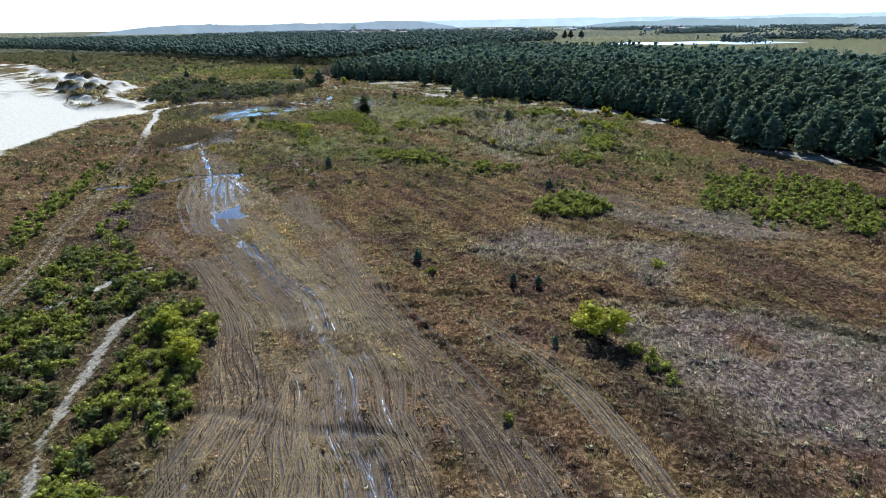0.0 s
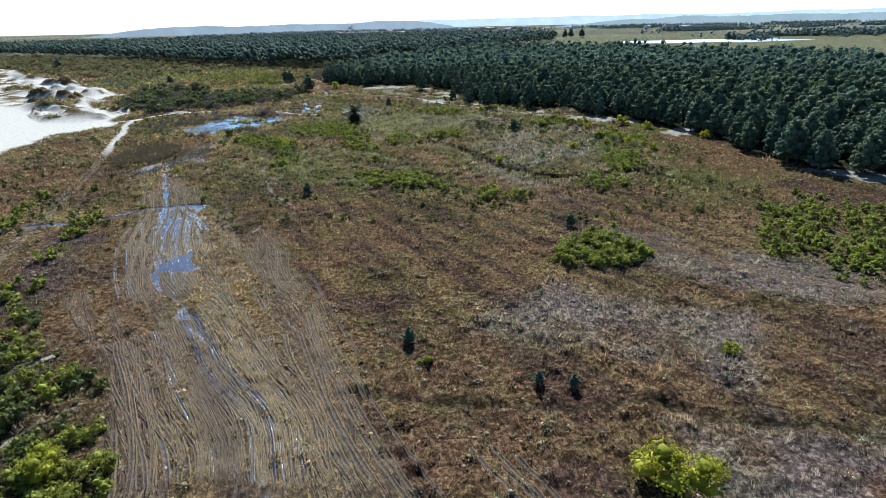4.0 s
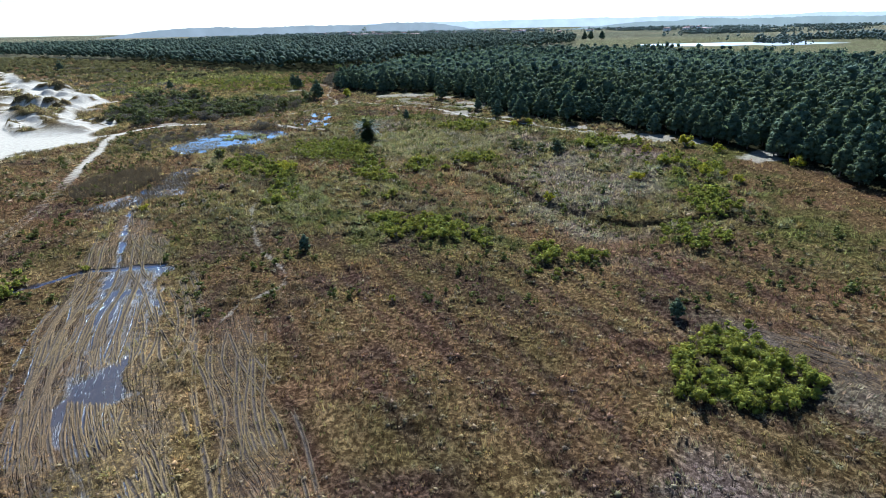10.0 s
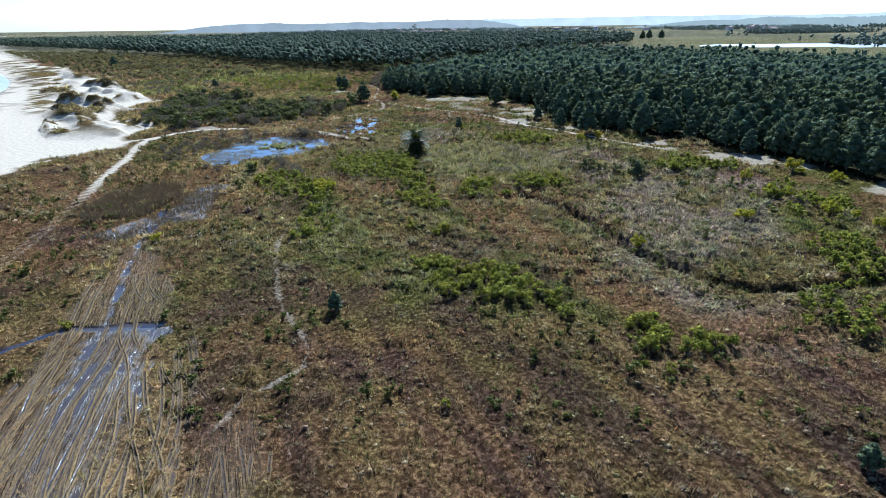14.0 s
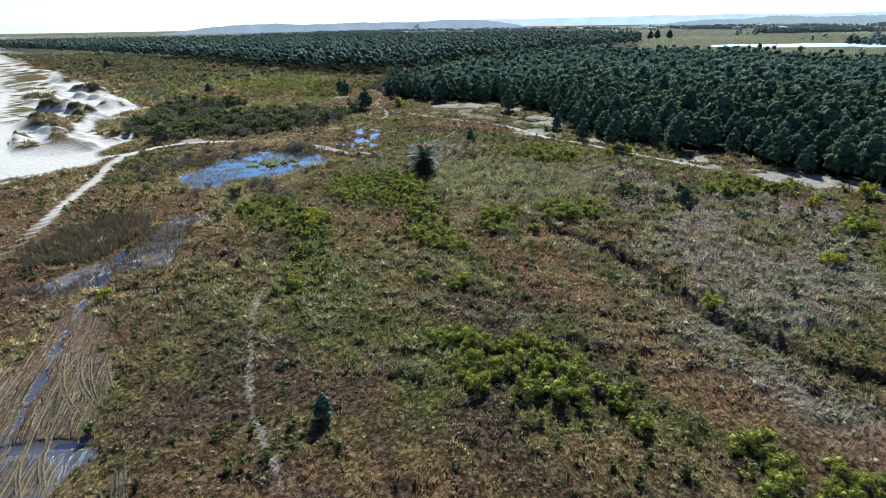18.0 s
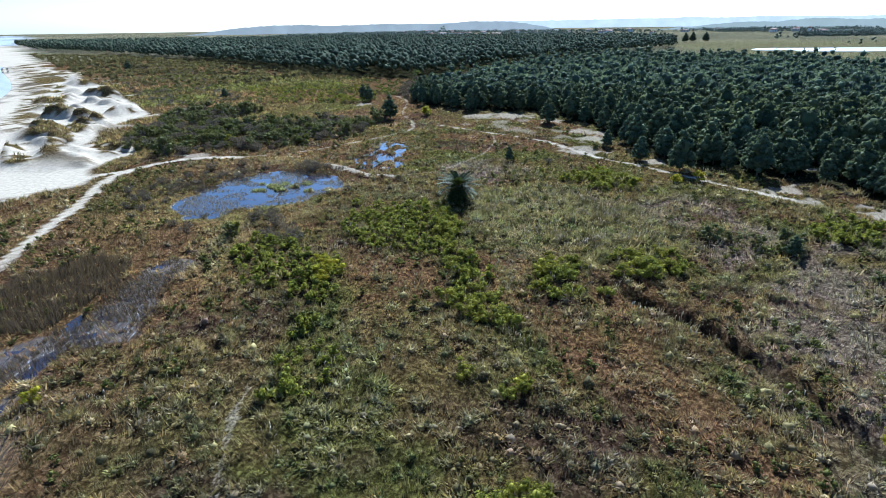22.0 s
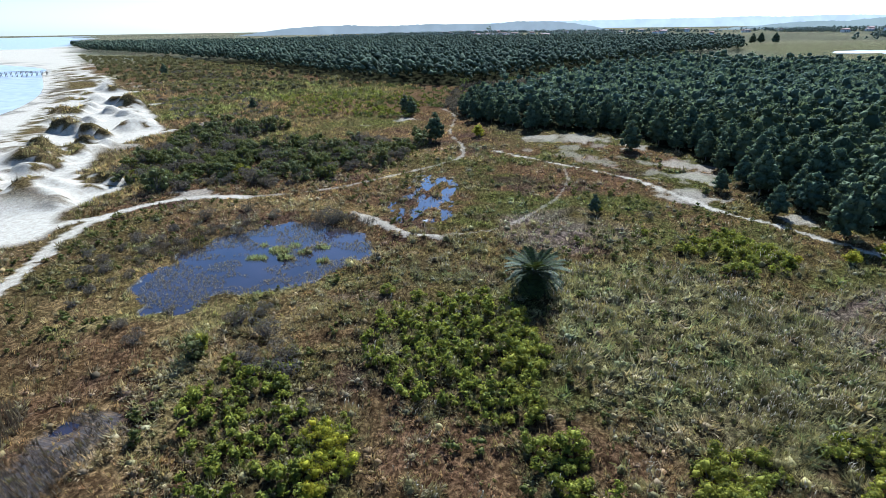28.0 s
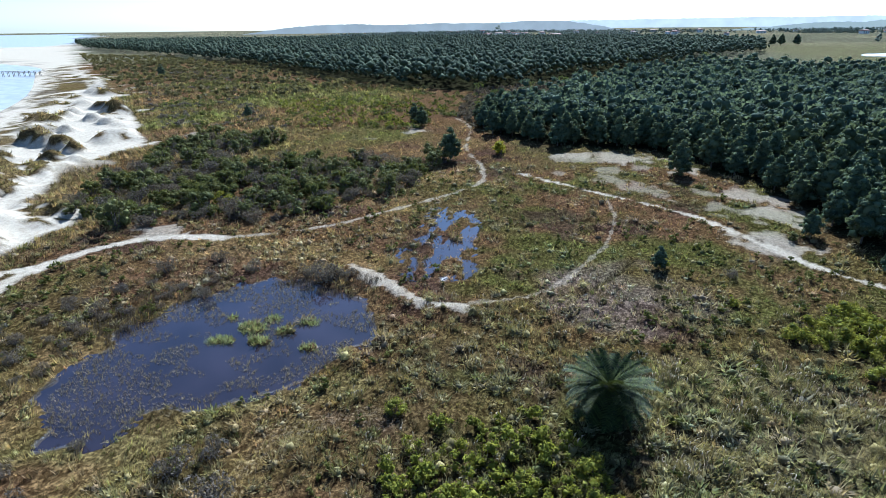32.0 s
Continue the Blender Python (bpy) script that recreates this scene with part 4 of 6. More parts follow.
def grass_field(name, x0, x1, y0, y1, density, size, label, blades=8):
    count = int((x1 - x0) * (y1 - y0) * density)
    x, y = rng.uniform(x0, x1, count), rng.uniform(y0, y1, count)
    d = nearness(x, y) / 46
    k = rng.random(count) < d ** -1.7
    x, y, d = x[k], y[k], d[k]
    count = len(x)
    s = plot(x, y)
    clump = fbm(x, y, 1.9, 61, 2)
    k = (s["sand"] < 0.22 + 0.2 * rng.random(count)) & ((s["wet"] < 0.6) | ((s["pond"] > -2.5) & (s["pond"] < 0.4))) & (s["shore"] > 0) & (rng.random(count) > 0.5 * s["rut"]) & (s["ditch"] < 0.15) & ((s["beach"] < 0.6) | (s["sand"] < 0.15))
    k &= (rng.random(count) < 2.0 * s["hum"] + 0.08) & (rng.random(count) > 0.75 * s["woods"])
    x, y, clump, d = x[k], y[k], clump[k], d[k] ** 0.75
    tall = size * (0.5 + 0.9 * clump) * rng.uniform(0.6, 1.35, len(x)) * (1 + 0.35 * s["pale"][k] + 0.5 * s["pampas"][k]) * (1 - 0.5 * s["rut"][k]) * (0.7 + 0.3 * d)
    patchy = 0.35 + 1.45 * smooth(0.3, 0.7, vnoise(x, y, 1.6, 65))
    tint = s["tint"][k] * (patchy * rng.uniform(0.65, 1.4, len(x)))[:, None] * rng.uniform(0.9, 1.1, (len(x), 3))
    pick = rng.random((len(x), 1))
    tint = np.where(pick < 0.22, 0.45 * tint + 0.55 * np.array((0.19, 0.15, 0.09)), np.where(pick > 0.9, 0.4 * tint + 0.6 * np.array((0.075, 0.088, 0.026)), tint))
    wide = 0.42 * d * rng.uniform(0.7, 1.3, len(x))
    v, f, c = tufts(x, y, s["z"][k], tall, wide, rng.uniform(0.1, 0.45, len(x)), blades, tint, 0.35, 0.062)
    ob = new(name, mesh_from(name, v, f, [GRASS], {"tint": c}))
    return tagged(ob, label, "grass", kind="stuff")


grass_field("heath_grass", -70, 75, 30, 135, 2.8, 0.52, "dense brown sedge and grass covering the wet heath")
grass_field("heath_grass", -110, 70, 135, 270, 2.8 * 0.9, 0.66, "olive and brown tussock grass on the heath")
grass_field("heath_grass", -135, -70, 40, 135, 2.8, 0.42, "dry straw grass beside the sandy road")
grass_field("heath_grass", -160, -110, 135, 290, 2.8, 0.45, "dry grass around the pond and road")
grass_field("heath_grass", 70, 118, 50, 250, 2.8, 0.5, "pale dry grass below the pines")
grass_field("heath_grass", -160, 60, 270, 420, 2.8 * 1.2, 0.5, "rough grass around the sandy paths")
grass_field("dune_grass", -330, -130, 220, 560, 9.0, 0.8, "coarse grass on the low dunes")


# ---- woody plants ----
def clumps(centres, normals, size, leaves, flat=0.6, single=False):
    """Small sprays of pointed leaves that lie along the crown's outside."""
    n = len(centres)
    face = rng.normal(0, 1, (n, leaves, 3)) * flat * 0.75 + normals[:, None]
    face /= np.linalg.norm(face, axis=2, keepdims=True)
    d = np.cross(face, rng.normal(0, 1, (n, leaves, 3)))
    d = d / np.linalg.norm(d, axis=2, keepdims=True) + 0.35 * face
    d /= np.linalg.norm(d, axis=2, keepdims=True)
    side = np.cross(face, d)
    side /= np.linalg.norm(side, axis=2, keepdims=True)
    ln = size * rng.uniform(0.6, 1.3, (n, leaves, 1))
    w = 0.42 * ln
    c = centres[:, None] - d * ln * 0.3
    mid = c + d * ln * 0.5
    if single:
        v = np.stack([c - side * w * 0.9, c + side * w * 0.9, c + d * ln], 2).reshape(-1, 3)
        return v, np.arange(n * leaves * 3).reshape(-1, 3)
    v = np.stack([c + 0 * d, mid - side * w, c + d * ln, mid + side * w], 2).reshape(-1, 3)
    k = np.arange(n * leaves)[:, None] * 4
    return v, np.concatenate([k + [0, 1, 2], k + [0, 2, 3]], 1).reshape(-1, 3)


GOLD = (1 + 5 ** 0.5) / 2
ICO_V = np.array([(-1, GOLD, 0), (1, GOLD, 0), (-1, -GOLD, 0), (1, -GOLD, 0), (0, -1, GOLD), (0, 1, GOLD), (0, -1, -GOLD), (0, 1, -GOLD), (GOLD, 0, -1), (GOLD, 0, 1), (-GOLD, 0, -1), (-GOLD, 0, 1)]) / 1.902
ICO_F = np.array([(0, 11, 5), (0, 5, 1), (0, 1, 7), (0, 7, 10), (0, 10, 11), (1, 5, 9), (5, 11, 4), (11, 10, 2), (10, 7, 6), (7, 1, 8), (3, 9, 4), (3, 4, 2), (3, 2, 6), (3, 6, 8), (3, 8, 9), (4, 9, 5), (2, 4, 11), (6, 2, 10), (8, 6, 7), (9, 8, 1)])


def tufted(centres, radius, rough=0.3, flat=0.8, each=None):
    """Ragged inner leaf masses at the given places."""
    n = len(centres)
    r = (radius * rng.uniform(0.7, 1.3, n) if each is None else np.asarray(each))[:, None, None] * rng.uniform(1 - rough, 1 + rough, (n, 12, 1))
    v = centres[:, None] + ICO_V[None] * r * np.array((1, 1, flat))
    f = ICO_F[None] + (np.arange(n) * 12)[:, None, None]
    return v.reshape(-1, 3), f.reshape(-1, 3)


def domes(x, y, z, r, tall, tint, leaves=26, leaf=0.55, thin=0.075, wild=0.5):
    """Bushy grass mounds: a ragged body under short blades, all in one mesh."""
    n = len(x)
    c = np.stack([x, y, z], 1)[:, None]
    scale = np.stack([r, r, tall], 1)[:, None]
    body = c + ICO_V[None] * scale * np.array((0.48, 0.48, 0.5)) * rng.uniform(0.6, 1.2, (n, 12, 1))
    f0 = (ICO_F[None] + (np.arange(n) * 12)[:, None, None]).reshape(-1, 3)
    d = rng.normal(0, 1, (n, leaves, 3))
    d[:, :, 2] = np.abs(d[:, :, 2])
    d /= np.linalg.norm(d, axis=2, keepdims=True)
    p = c + d * scale * rng.uniform(0.45, 0.75, (n, leaves, 1))
    way = 6.283 * 1.5 * vnoise(x, y, 9.0, 64)
    go = d + wild * rng.normal(0, 1, (n, leaves, 3)) + np.stack([0.35 * np.cos(way), 0.35 * np.sin(way), np.full(n, 0.35)], 1)[:, None]
    go /= np.linalg.norm(go, axis=2, keepdims=True)
    side = np.cross(go, rng.normal(0, 1, (n, leaves, 3)))
    side /= np.linalg.norm(side, axis=2, keepdims=True)
    ln = leaf * r[:, None, None] * rng.uniform(0.6, 1.4, (n, leaves, 1))
    w = thin * r[:, None, None] * rng.uniform(0.7, 1.3, (n, leaves, 1))
    v1 = np.stack([p - side * w, p + side * w, p + go * ln], 2).reshape(-1, 3)
    f1 = np.arange(n * leaves * 3).reshape(-1, 3) + n * 12
    v, f = np.concatenate([body.reshape(-1, 3), v1]), np.concatenate([f0, f1])
    return v, f, np.concatenate([np.repeat(tint, 12, 0), np.repeat(tint, leaves * 3, 0)])


def mounds(name, count, where, lo, hi, label, tones, leaves=26, squat=0.75, near_power=1.0, keep=0.42):
    """Grass mounds over a stretch of heath, in several tones."""
    x0, x1, y0, y1 = where
    x, y = rng.uniform(x0, x1, count), rng.uniform(y0, y1, count)
    d = nearness(x, y) / 46
    s = plot(x, y)
    k = (s["sand"] < 0.12) & (s["wet"] < 0.3) & (s["rut"] < 0.42) & (s["ditch"] < 0.1) & (fbm(x, y, 6, 63) > keep) & (s["woods"] < 0.5) & (rng.random(count) < d ** -near_power) & (s["beach"] < 0.5)
    x, y, d = x[k], y[k], d[k]
    n = len(x)
    r = (lo + (hi - lo) * rng.random(n) ** 2.0) * (0.75 + 0.25 * d) * (1 + 0.3 * s["pampas"][k])
    own = s["tint"][k]
    tones = np.array(tones)
    pick = np.clip((fbm(x, y, 5, 66) - 0.3) / 0.4 + rng.normal(0, 0.25, n), 0, 0.999)
    tone = tones[(pick * len(tones)).astype(int)]
    tint = (0.65 * own + 0.38 * tone) * rng.uniform(0.75, 1.25, (n, 1)) * rng.uniform(0.92, 1.08, (n, 3))
    v, f, c = domes(x, y, s["z"][k] - 0.05, r, r * squat * rng.uniform(0.7, 1.3, n), tint, leaves)
    return tagged(new(name, mesh_from(name, v, f, [GRASS], {"tint": c})), label, "grass", kind="stuff")


HEATHER = [(0.095, 0.06, 0.045), (0.15, 0.08, 0.036), (0.16, 0.11, 0.05), (0.115, 0.105, 0.034), (0.19, 0.15, 0.09)]
SEDGE = [(0.07, 0.08, 0.03), (0.17, 0.115, 0.05), (0.14, 0.135, 0.055), (0.195, 0.165, 0.09), (0.235, 0.20, 0.125)]
mounds("heather_mounds", 11000, (-62, 62, 30, 150), 0.30, 0.85, "low brown heather and sedge mounds on the heath", HEATHER, 24, 0.62, 1.0, 0.40)
mounds("tussock_grass", 11000, (-78, 60, 150, 265), 0.45, 1.35, "pale grey-green and dark tussock grass clumps", SEDGE, 36, 0.8, 1.0, 0.40)
mounds("tussock_grass", 3200, (-145, -70, 175, 295), 0.45, 1.25, "yellow-green tussocks on the pond banks", SEDGE, 28, 0.75, 0.6, 0.40)
mounds("tussock_grass", 3000, (-100, 60, 265, 350), 0.5, 1.3, "rough tussocks beside the sandy paths", SEDGE, 16, 0.7, 0.3, 0.42)
mounds("heather_mounds", 2600, (-120, -60, 45, 175), 0.4, 0.95, "dry heather mounds beside the coast road", HEATHER, 16, 0.6, 0.6, 0.42)


def both(a, b):
    return np.concatenate([a[0], b[0]]), np.concatenate([a[1], b[1] + len(a[0])])


def crown_points(lobes, count, low=-0.15):
    """Points over a crown made of lobes (x, y, z, radius), with the way out of each."""
    lobes = np.array(lobes)
    w = lobes[:, 3] ** 2
    pick = rng.choice(len(lobes), count * 3, p=w / w.sum())
    d = rng.normal(0, 1, (count * 3, 3))
    d /= np.linalg.norm(d, axis=1, keepdims=True)
    r = lobes[pick, 3] * rng.uniform(0.72, 1.06, count * 3)
    p = lobes[pick, :3] + d * r[:, None] * np.array((1, 1, 0.85))
    inside = np.zeros(len(p), bool)
    for q in lobes:
        inside |= np.linalg.norm((p - q[:3]) / np.array((1, 1, 0.85)), axis=1) < q[3] * 0.70
    k = ~inside & (d[:, 2] > low - rng.uniform(0, 0.5, len(p))) & (p[:, 2] > 0.05)
    return p[k][:count], d[k][:count]


def limbs(pairs, sides=5):
    """Tapered sticks: (from, to, radius, end radius)."""
    vs, fs, k = [], [], 0
    for a, b, r0, r1 in pairs:
        a, b = Vector(a), Vector(b)
        q = (b - a).to_track_quat("Z", "Y")
        for end, r in ((a, r0), (b, r1)):
            for i in range(sides):
                w = 2 * math.pi * i / sides
                vs.append(tuple(end + q @ Vector((math.cos(w) * r, math.sin(w) * r, 0))))
        for i in range(sides):
            j = (i + 1) % sides
            fs.append((k + i, k + j, k + sides + j))
            fs.append((k + i, k + sides + j, k + sides + i))
        k += 2 * sides
    return np.array(vs), np.array(fs)


def shrub_meshes(seed, width, height, lobes, count, size, mat, leaves=3, single=False, masses=0):
    """Foliage and stems of a rounded, many-stemmed shrub."""
    r = random.Random(seed)
    ls = []
    for i in range(lobes):
        a, q = r.uniform(0, 6.28), math.sqrt(r.random()) * width * 0.38
        rad = width * r.uniform(0.13, 0.23)
        z = rad * 0.7 if 3 * i < lobes else max(rad * 0.6, height * r.uniform(0.45, 0.88) - rad * 0.4)
        ls.append((math.cos(a) * q, math.sin(a) * q, z, rad))
    p, d = crown_points(ls, count)
    v, f = clumps(p, d, size, leaves, single=single)
    if masses:
        arr = np.array(ls)
        v, f = both(tufted(arr[:, :3], 1.0, 0.3, 0.8, arr[:, 3] * 0.62), (v, f))
    leaf = mesh_from("foliage", v, f, [mat])
    sticks = []
    for x, y, z, rad in ls:
        sticks.append(((x * 0.15, y * 0.15, -0.1), (x * 0.6, y * 0.6, z * 0.6), 0.05 * height ** 0.5, 0.035 * height ** 0.5))
        sticks.append(((x * 0.6, y * 0.6, z * 0.6), (x, y, z + rad * 0.4), 0.035 * height ** 0.5, 0.012))
    v, f = limbs(sticks, 4)
    return leaf, mesh_from("trunk", v, f, [STEM])


def make_shrub(name, meshes, label, category="shrub", group=""):
    ob = new(name)
    part("foliage", meshes[0], ob)
    part("trunk", meshes[1], ob)
    return tagged(ob, label, category, group)


KINDS = {
    "green": [shrub_meshes(10 + i, 3.2, 2.0, 9, 270, 0.19, LEAF_GREEN, 3, True, 1) for i in range(4)],
    "low": [shrub_meshes(20 + i, 2.2, 1.1, 6, 140, 0.16, LEAF_GREEN, 3, True, 1) for i in range(3)],
    "yellow": [shrub_meshes(30 + i, 5.0, 3.8, 15, 800, 0.21, LEAF_YELLOW, 3, True, 1) for i in range(2)],
    "dark": [shrub_meshes(40 + i, 5.4, 4.4, 16, 340, 0.30, LEAF_DARK, 3, True, 1) for i in range(4)],
    "olive": [shrub_meshes(45 + i, 5.0, 3.6, 14, 320, 0.30, LEAF_SCRUB, 3, True, 1) for i in range(3)],
    "grey": [shrub_meshes(50 + i, 4.2, 2.8, 12, 420, 0.24, LEAF_GREY, 3, True) for i in range(2)],
}
TEXT = {
    "green": ("shrub", "bright green evergreen shrub growing in the heath", "shrub", "green heath shrubs"),
    "low": ("low_shrub", "low spreading green shrub among the grass", "shrub", "low heath shrubs"),
    "yellow": ("flowering_shrub", "rounded yellow-flowering wattle bush", "shrub", "yellow flowering bushes"),
    "dark": ("thicket_tree", "dark dense evergreen thicket tree", "tree", "dark thicket trees"),
    "olive": ("thicket_tree", "rounded olive-green thicket tree", "tree", "dark thicket trees"),
    "grey": ("bare_shrub", "leafless grey twiggy shrub", "shrub", "bare grey shrubs"),
}
FIRST = {}
placed = {}


def plant(kind, x, y, scale=1.0, z=None, tall=1.0, label=""):
    """Sets one shrub of a kind on the ground."""
    i = int(rng.integers(len(KINDS[kind])))
    name, text, cat, group = TEXT[kind]
    z = float(heights(x, y)[0]) if z is None else z
    if (kind, i) not in FIRST:
        FIRST[kind, i] = make_shrub(name, KINDS[kind][i], text, cat, group)
        ob = FIRST[kind, i]
    else:
        ob = copy_thing(FIRST[kind, i], Matrix())
    ob.matrix_basis = pose(x, y, z - 0.05, 0, 0, float(rng.uniform(0, 360)))
    ob.scale = (scale, scale, scale * tall)
    if label:
        ob["label"] = label
    placed[kind] = placed.get(kind, 0) + 1
    return ob


def joined(name, meshes, x, y, z, scale, mat, label, category, shade=False):
    """Many far plants of one kind in one mesh."""
    vs, fs, k = [], [], 0
    pick = rng.integers(len(meshes), size=len(x))
    for i, me in enumerate(meshes):
        v = np.empty(len(me.vertices) * 3, np.float32)
        me.vertices.foreach_get("co", v)
        v = v.reshape(-1, 3)
        f = np.empty(len(me.polygons) * 3, np.int32)
        me.loops.foreach_get("vertex_index", f)
        f = f.reshape(-1, 3)
        m = np.where(pick == i)[0]
        if not len(m):
            continue
        a = rng.uniform(0, 6.283, len(m))
        c, s = np.cos(a)[:, None], np.sin(a)[:, None]
        w = scale[m][:, None]
        q = np.stack([(v[:, 0] * c - v[:, 1] * s) * w + x[m][:, None], (v[:, 0] * s + v[:, 1] * c) * w + y[m][:, None], v[:, 2] * w * rng.uniform(0.85, 1.15, (len(m), 1)) + z[m][:, None]], 2)
        vs.append(q.reshape(-1, 3))
        fs.append((f[None] + (np.arange(len(m)) * len(v))[:, None, None]).reshape(-1, 3) + k)
        k += len(m) * len(v)
    ob = new(name, mesh_from(name, np.concatenate(vs), np.concatenate(fs), [mat], shade=shade))
    return tagged(ob, label, category, kind="stuff")


def scatter(polys, spacing, jitter=0.45, seed=71, warp=2.0):
    """Places on a jittered grid inside polygons."""
    lo, hi = np.min([np.min(p, 0) for p in polys], 0), np.max([np.max(p, 0) for p in polys], 0)
    X, Y = np.meshgrid(np.arange(lo[0], hi[0], spacing), np.arange(lo[1], hi[1], spacing))
    x = X.ravel() + rng.uniform(-jitter, jitter, X.size) * spacing
    y = Y.ravel() + rng.uniform(-jitter, jitter, X.size) * spacing
    k = np.zeros(len(x), bool)
    for p in polys:
        k |= area(x, y, p, warp, 6, seed) > 0
    return x[k], y[k]


# green thickets of the heath
sx, sy, sd = [], [], []
for key, (poly, dense) in SHRUB_AREAS.items():
    x, y = scatter([poly], 1.75)
    k = (rng.random(len(x)) < dense) & (fbm(x, y, 7, 73) > (0.36 if dense < 0.75 else 0.0))
    sx.append(x[k]), sy.append(y[k])
sx, sy = np.concatenate(sx), np.concatenate(sy)
s = plot(sx, sy)
k = (s["sand"] < 0.3) & (s["wet"] < 0.4) & (line_dist(sx, sy, PATH_LEFT)[0] > 1.9) & (line_dist(sx, sy, ROAD_COAST)[0] > 3.2)
sx, sy, sz = sx[k], sy[k], s["z"][k]
order = np.argsort(rng.random(len(sx)))
near = [i for i in order if -35 < sx[i] < 34][:290]
for i in near:
    plant("green" if rng.random() < 0.8 else "low", float(sx[i]), float(sy[i]), float(rng.uniform(0.65, 1.2)), float(sz[i]))
rest = np.setdiff1d(order, near)
LIGHT_GREEN = [shrub_meshes(80 + i, 3.0, 1.9, 4, 40, 0.40, LEAF_GREEN, 3, True, 1)[0] for i in range(4)]
FINE_GREEN = [shrub_meshes(84 + i, 3.0, 1.8, 8, 130, 0.22, LEAF_GREEN, 3, True, 1)[0] for i in range(4)]
beside = (sy[rest] < 92) & (sx[rest] < 0)
close, rest = rest[beside], rest[~beside]
odd = rng.random(len(close))
for part_of, mat, text in ((odd < 0.62, LEAF_GREEN, "dense bright green shrub thicket beside the rutted track"), (odd >= 0.62, LEAF_SCRUB, "duller olive shrubs mixed into the thicket by the track")):
    m = close[part_of]
    joined("shrub_thicket", FINE_GREEN, sx[m], sy[m], sz[m], 0.4 + 0.85 * rng.random(len(m)), mat, text, "shrubs")
joined("shrub_thicket", LIGHT_GREEN, sx[rest], sy[rest], sz[rest], rng.uniform(0.65, 1.25, len(rest)), LEAF_GREEN, "dense bright green shrub thickets on the heath", "shrubs")

# single bushes
for x, y, w, h in ((19, 57.5, 1.35, 0.85), (-51.9, 204.3, 0.6, 0.8), (-50.7, 204.9, 0.5, 0.8), (-50.5, 203.0, 0.65, 0.8), (-49.3, 203.6, 0.45, 0.8), (-29, 53, 0.95, 1.0), (-34, 60, 0.9, 0.9), (33, 76.5, 0.42, 0.9), (16.2, 170, 0.5, 1.1), (-50, 200, 0.6, 0.9), (-47.5, 201, 0.55, 1), (-49, 197.5, 0.5, 0.9),
                   (-61, 364, 1.2, 1.0), (24, 264, 0.7, 0.9), (8.5, 259, 0.5, 1.0), (41, 187, 0.5, 0.9), (51.8, 201.7, 0.7, 0.9), (55, 201.8, 0.6, 0.9), (57.3, 188.5, 0.7, 0.9), (60.6, 187, 0.5, 0.9), (39.7, 185.7, 0.7, 0.8), (18.7, 261.6, 0.8, 0.8), (62, 181, 0.6, 0.9), (52, 216, 0.6, 1.1), (66, 222, 0.9, 1.1), (-69.5, 165.5, 0.45, 1), (72, 214, 0.7, 1), (84, 196, 0.8, 0.9)):
    plant("yellow", x, y, w, None, h)
for x, y, w, h in ((23, 50, 1.0, 1.2), (21.5, 53, 0.8, 1.0), (24, 47.5, 0.7, 0.9), (-2, 75.5, 0.6, 1.2), (6, 42, 0.45, 1.3), (-18, 174, 1.0, 1.1), (-19.5, 173, 0.8, 1), (-29.5, 153, 0.5, 1.1), (-13, 124, 0.4, 1.2),
                   (-64, 136, 0.6, 0.8), (35, 207, 0.7, 1.6), (-73, 216, 0.9, 1.6), (-55, 236, 0.9, 0.9), (-22, 282, 0.6, 1.5), (-14, 270, 0.6, 1.4), (2, 262, 0.6, 1.2), (11, 132, 0.5, 1.2), (-4, 205, 0.6, 1.0)):
    plant("green", x, y, w, None, h)
for x, y, w in ((15.2, 223, 0.8), (18.5, 221.5, 0.55), (22, 220, 0.6), (27.5, 220, 0.85), (33.8, 206, 0.55), (-78, 343, 1.2), (-80, 350, 1.3), (-76, 348, 1.0), (-84, 338, 1.0), (-10, 346, 0.7), (3, 300, 0.45), (-73, 214.5, 0.75)):
    plant("dark", x, y, w)
for x, y, w in ((-76, 265, 1.0), (-73, 266, 0.8), (-80, 266, 0.8), (-72, 223, 0.9), (-70, 226, 0.7), (-84, 224, 0.5), (-104, 262, 0.9), (-66, 215, 0.7), (-98, 268, 0.8), (-90, 266, 0.7), (55, 195, 0.6), (-12, 280, 0.6), (-67, 221, 1.0), (-62, 217, 0.9), (-60, 214, 0.8), (-64, 213, 0.7), (-83, 216, 0.7), (-88, 219, 0.6), (-76, 265, 1.3)):
    plant("grey", x, y, w)
x, y = scatter([[(-84, 262), (-100, 262), (-112, 250), (-112, 236), (-100, 222), (-97, 244)], [(-120, 300), (-100, 296), (-96, 290), (-112, 288)]], 4.0)
for a, b in zip(x, y):
    plant("grey", float(a), float(b), float(rng.uniform(0.35, 0.7)))
# the dark thicket
x, y = scatter([THICKET], 3.9)
k = rng.random(len(x)) < 0.9
x, y = x[k], y[k]
for a, b in zip(x[:330], y[:330]):
    q = rng.random()
    plant("grey" if q < 0.44 else "green" if q < 0.48 else "olive" if q < 0.74 else "dark", float(a), float(b), float(rng.uniform(0.55, 1.35)), None, float(rng.uniform(0.8, 1.2)))
x, y = scatter([[(-100, 400), (-150, 395), (-190, 440), (-250, 560), (-140, 540), (-90, 560), (-80, 500), (-90, 440)], [(-180, 380), (-240, 420), (-330, 560), (-280, 600), (-200, 520), (-160, 420)]], 7.5)
k = fbm(x, y, 30, 75) > 0.5
x, y = x[k], y[k]
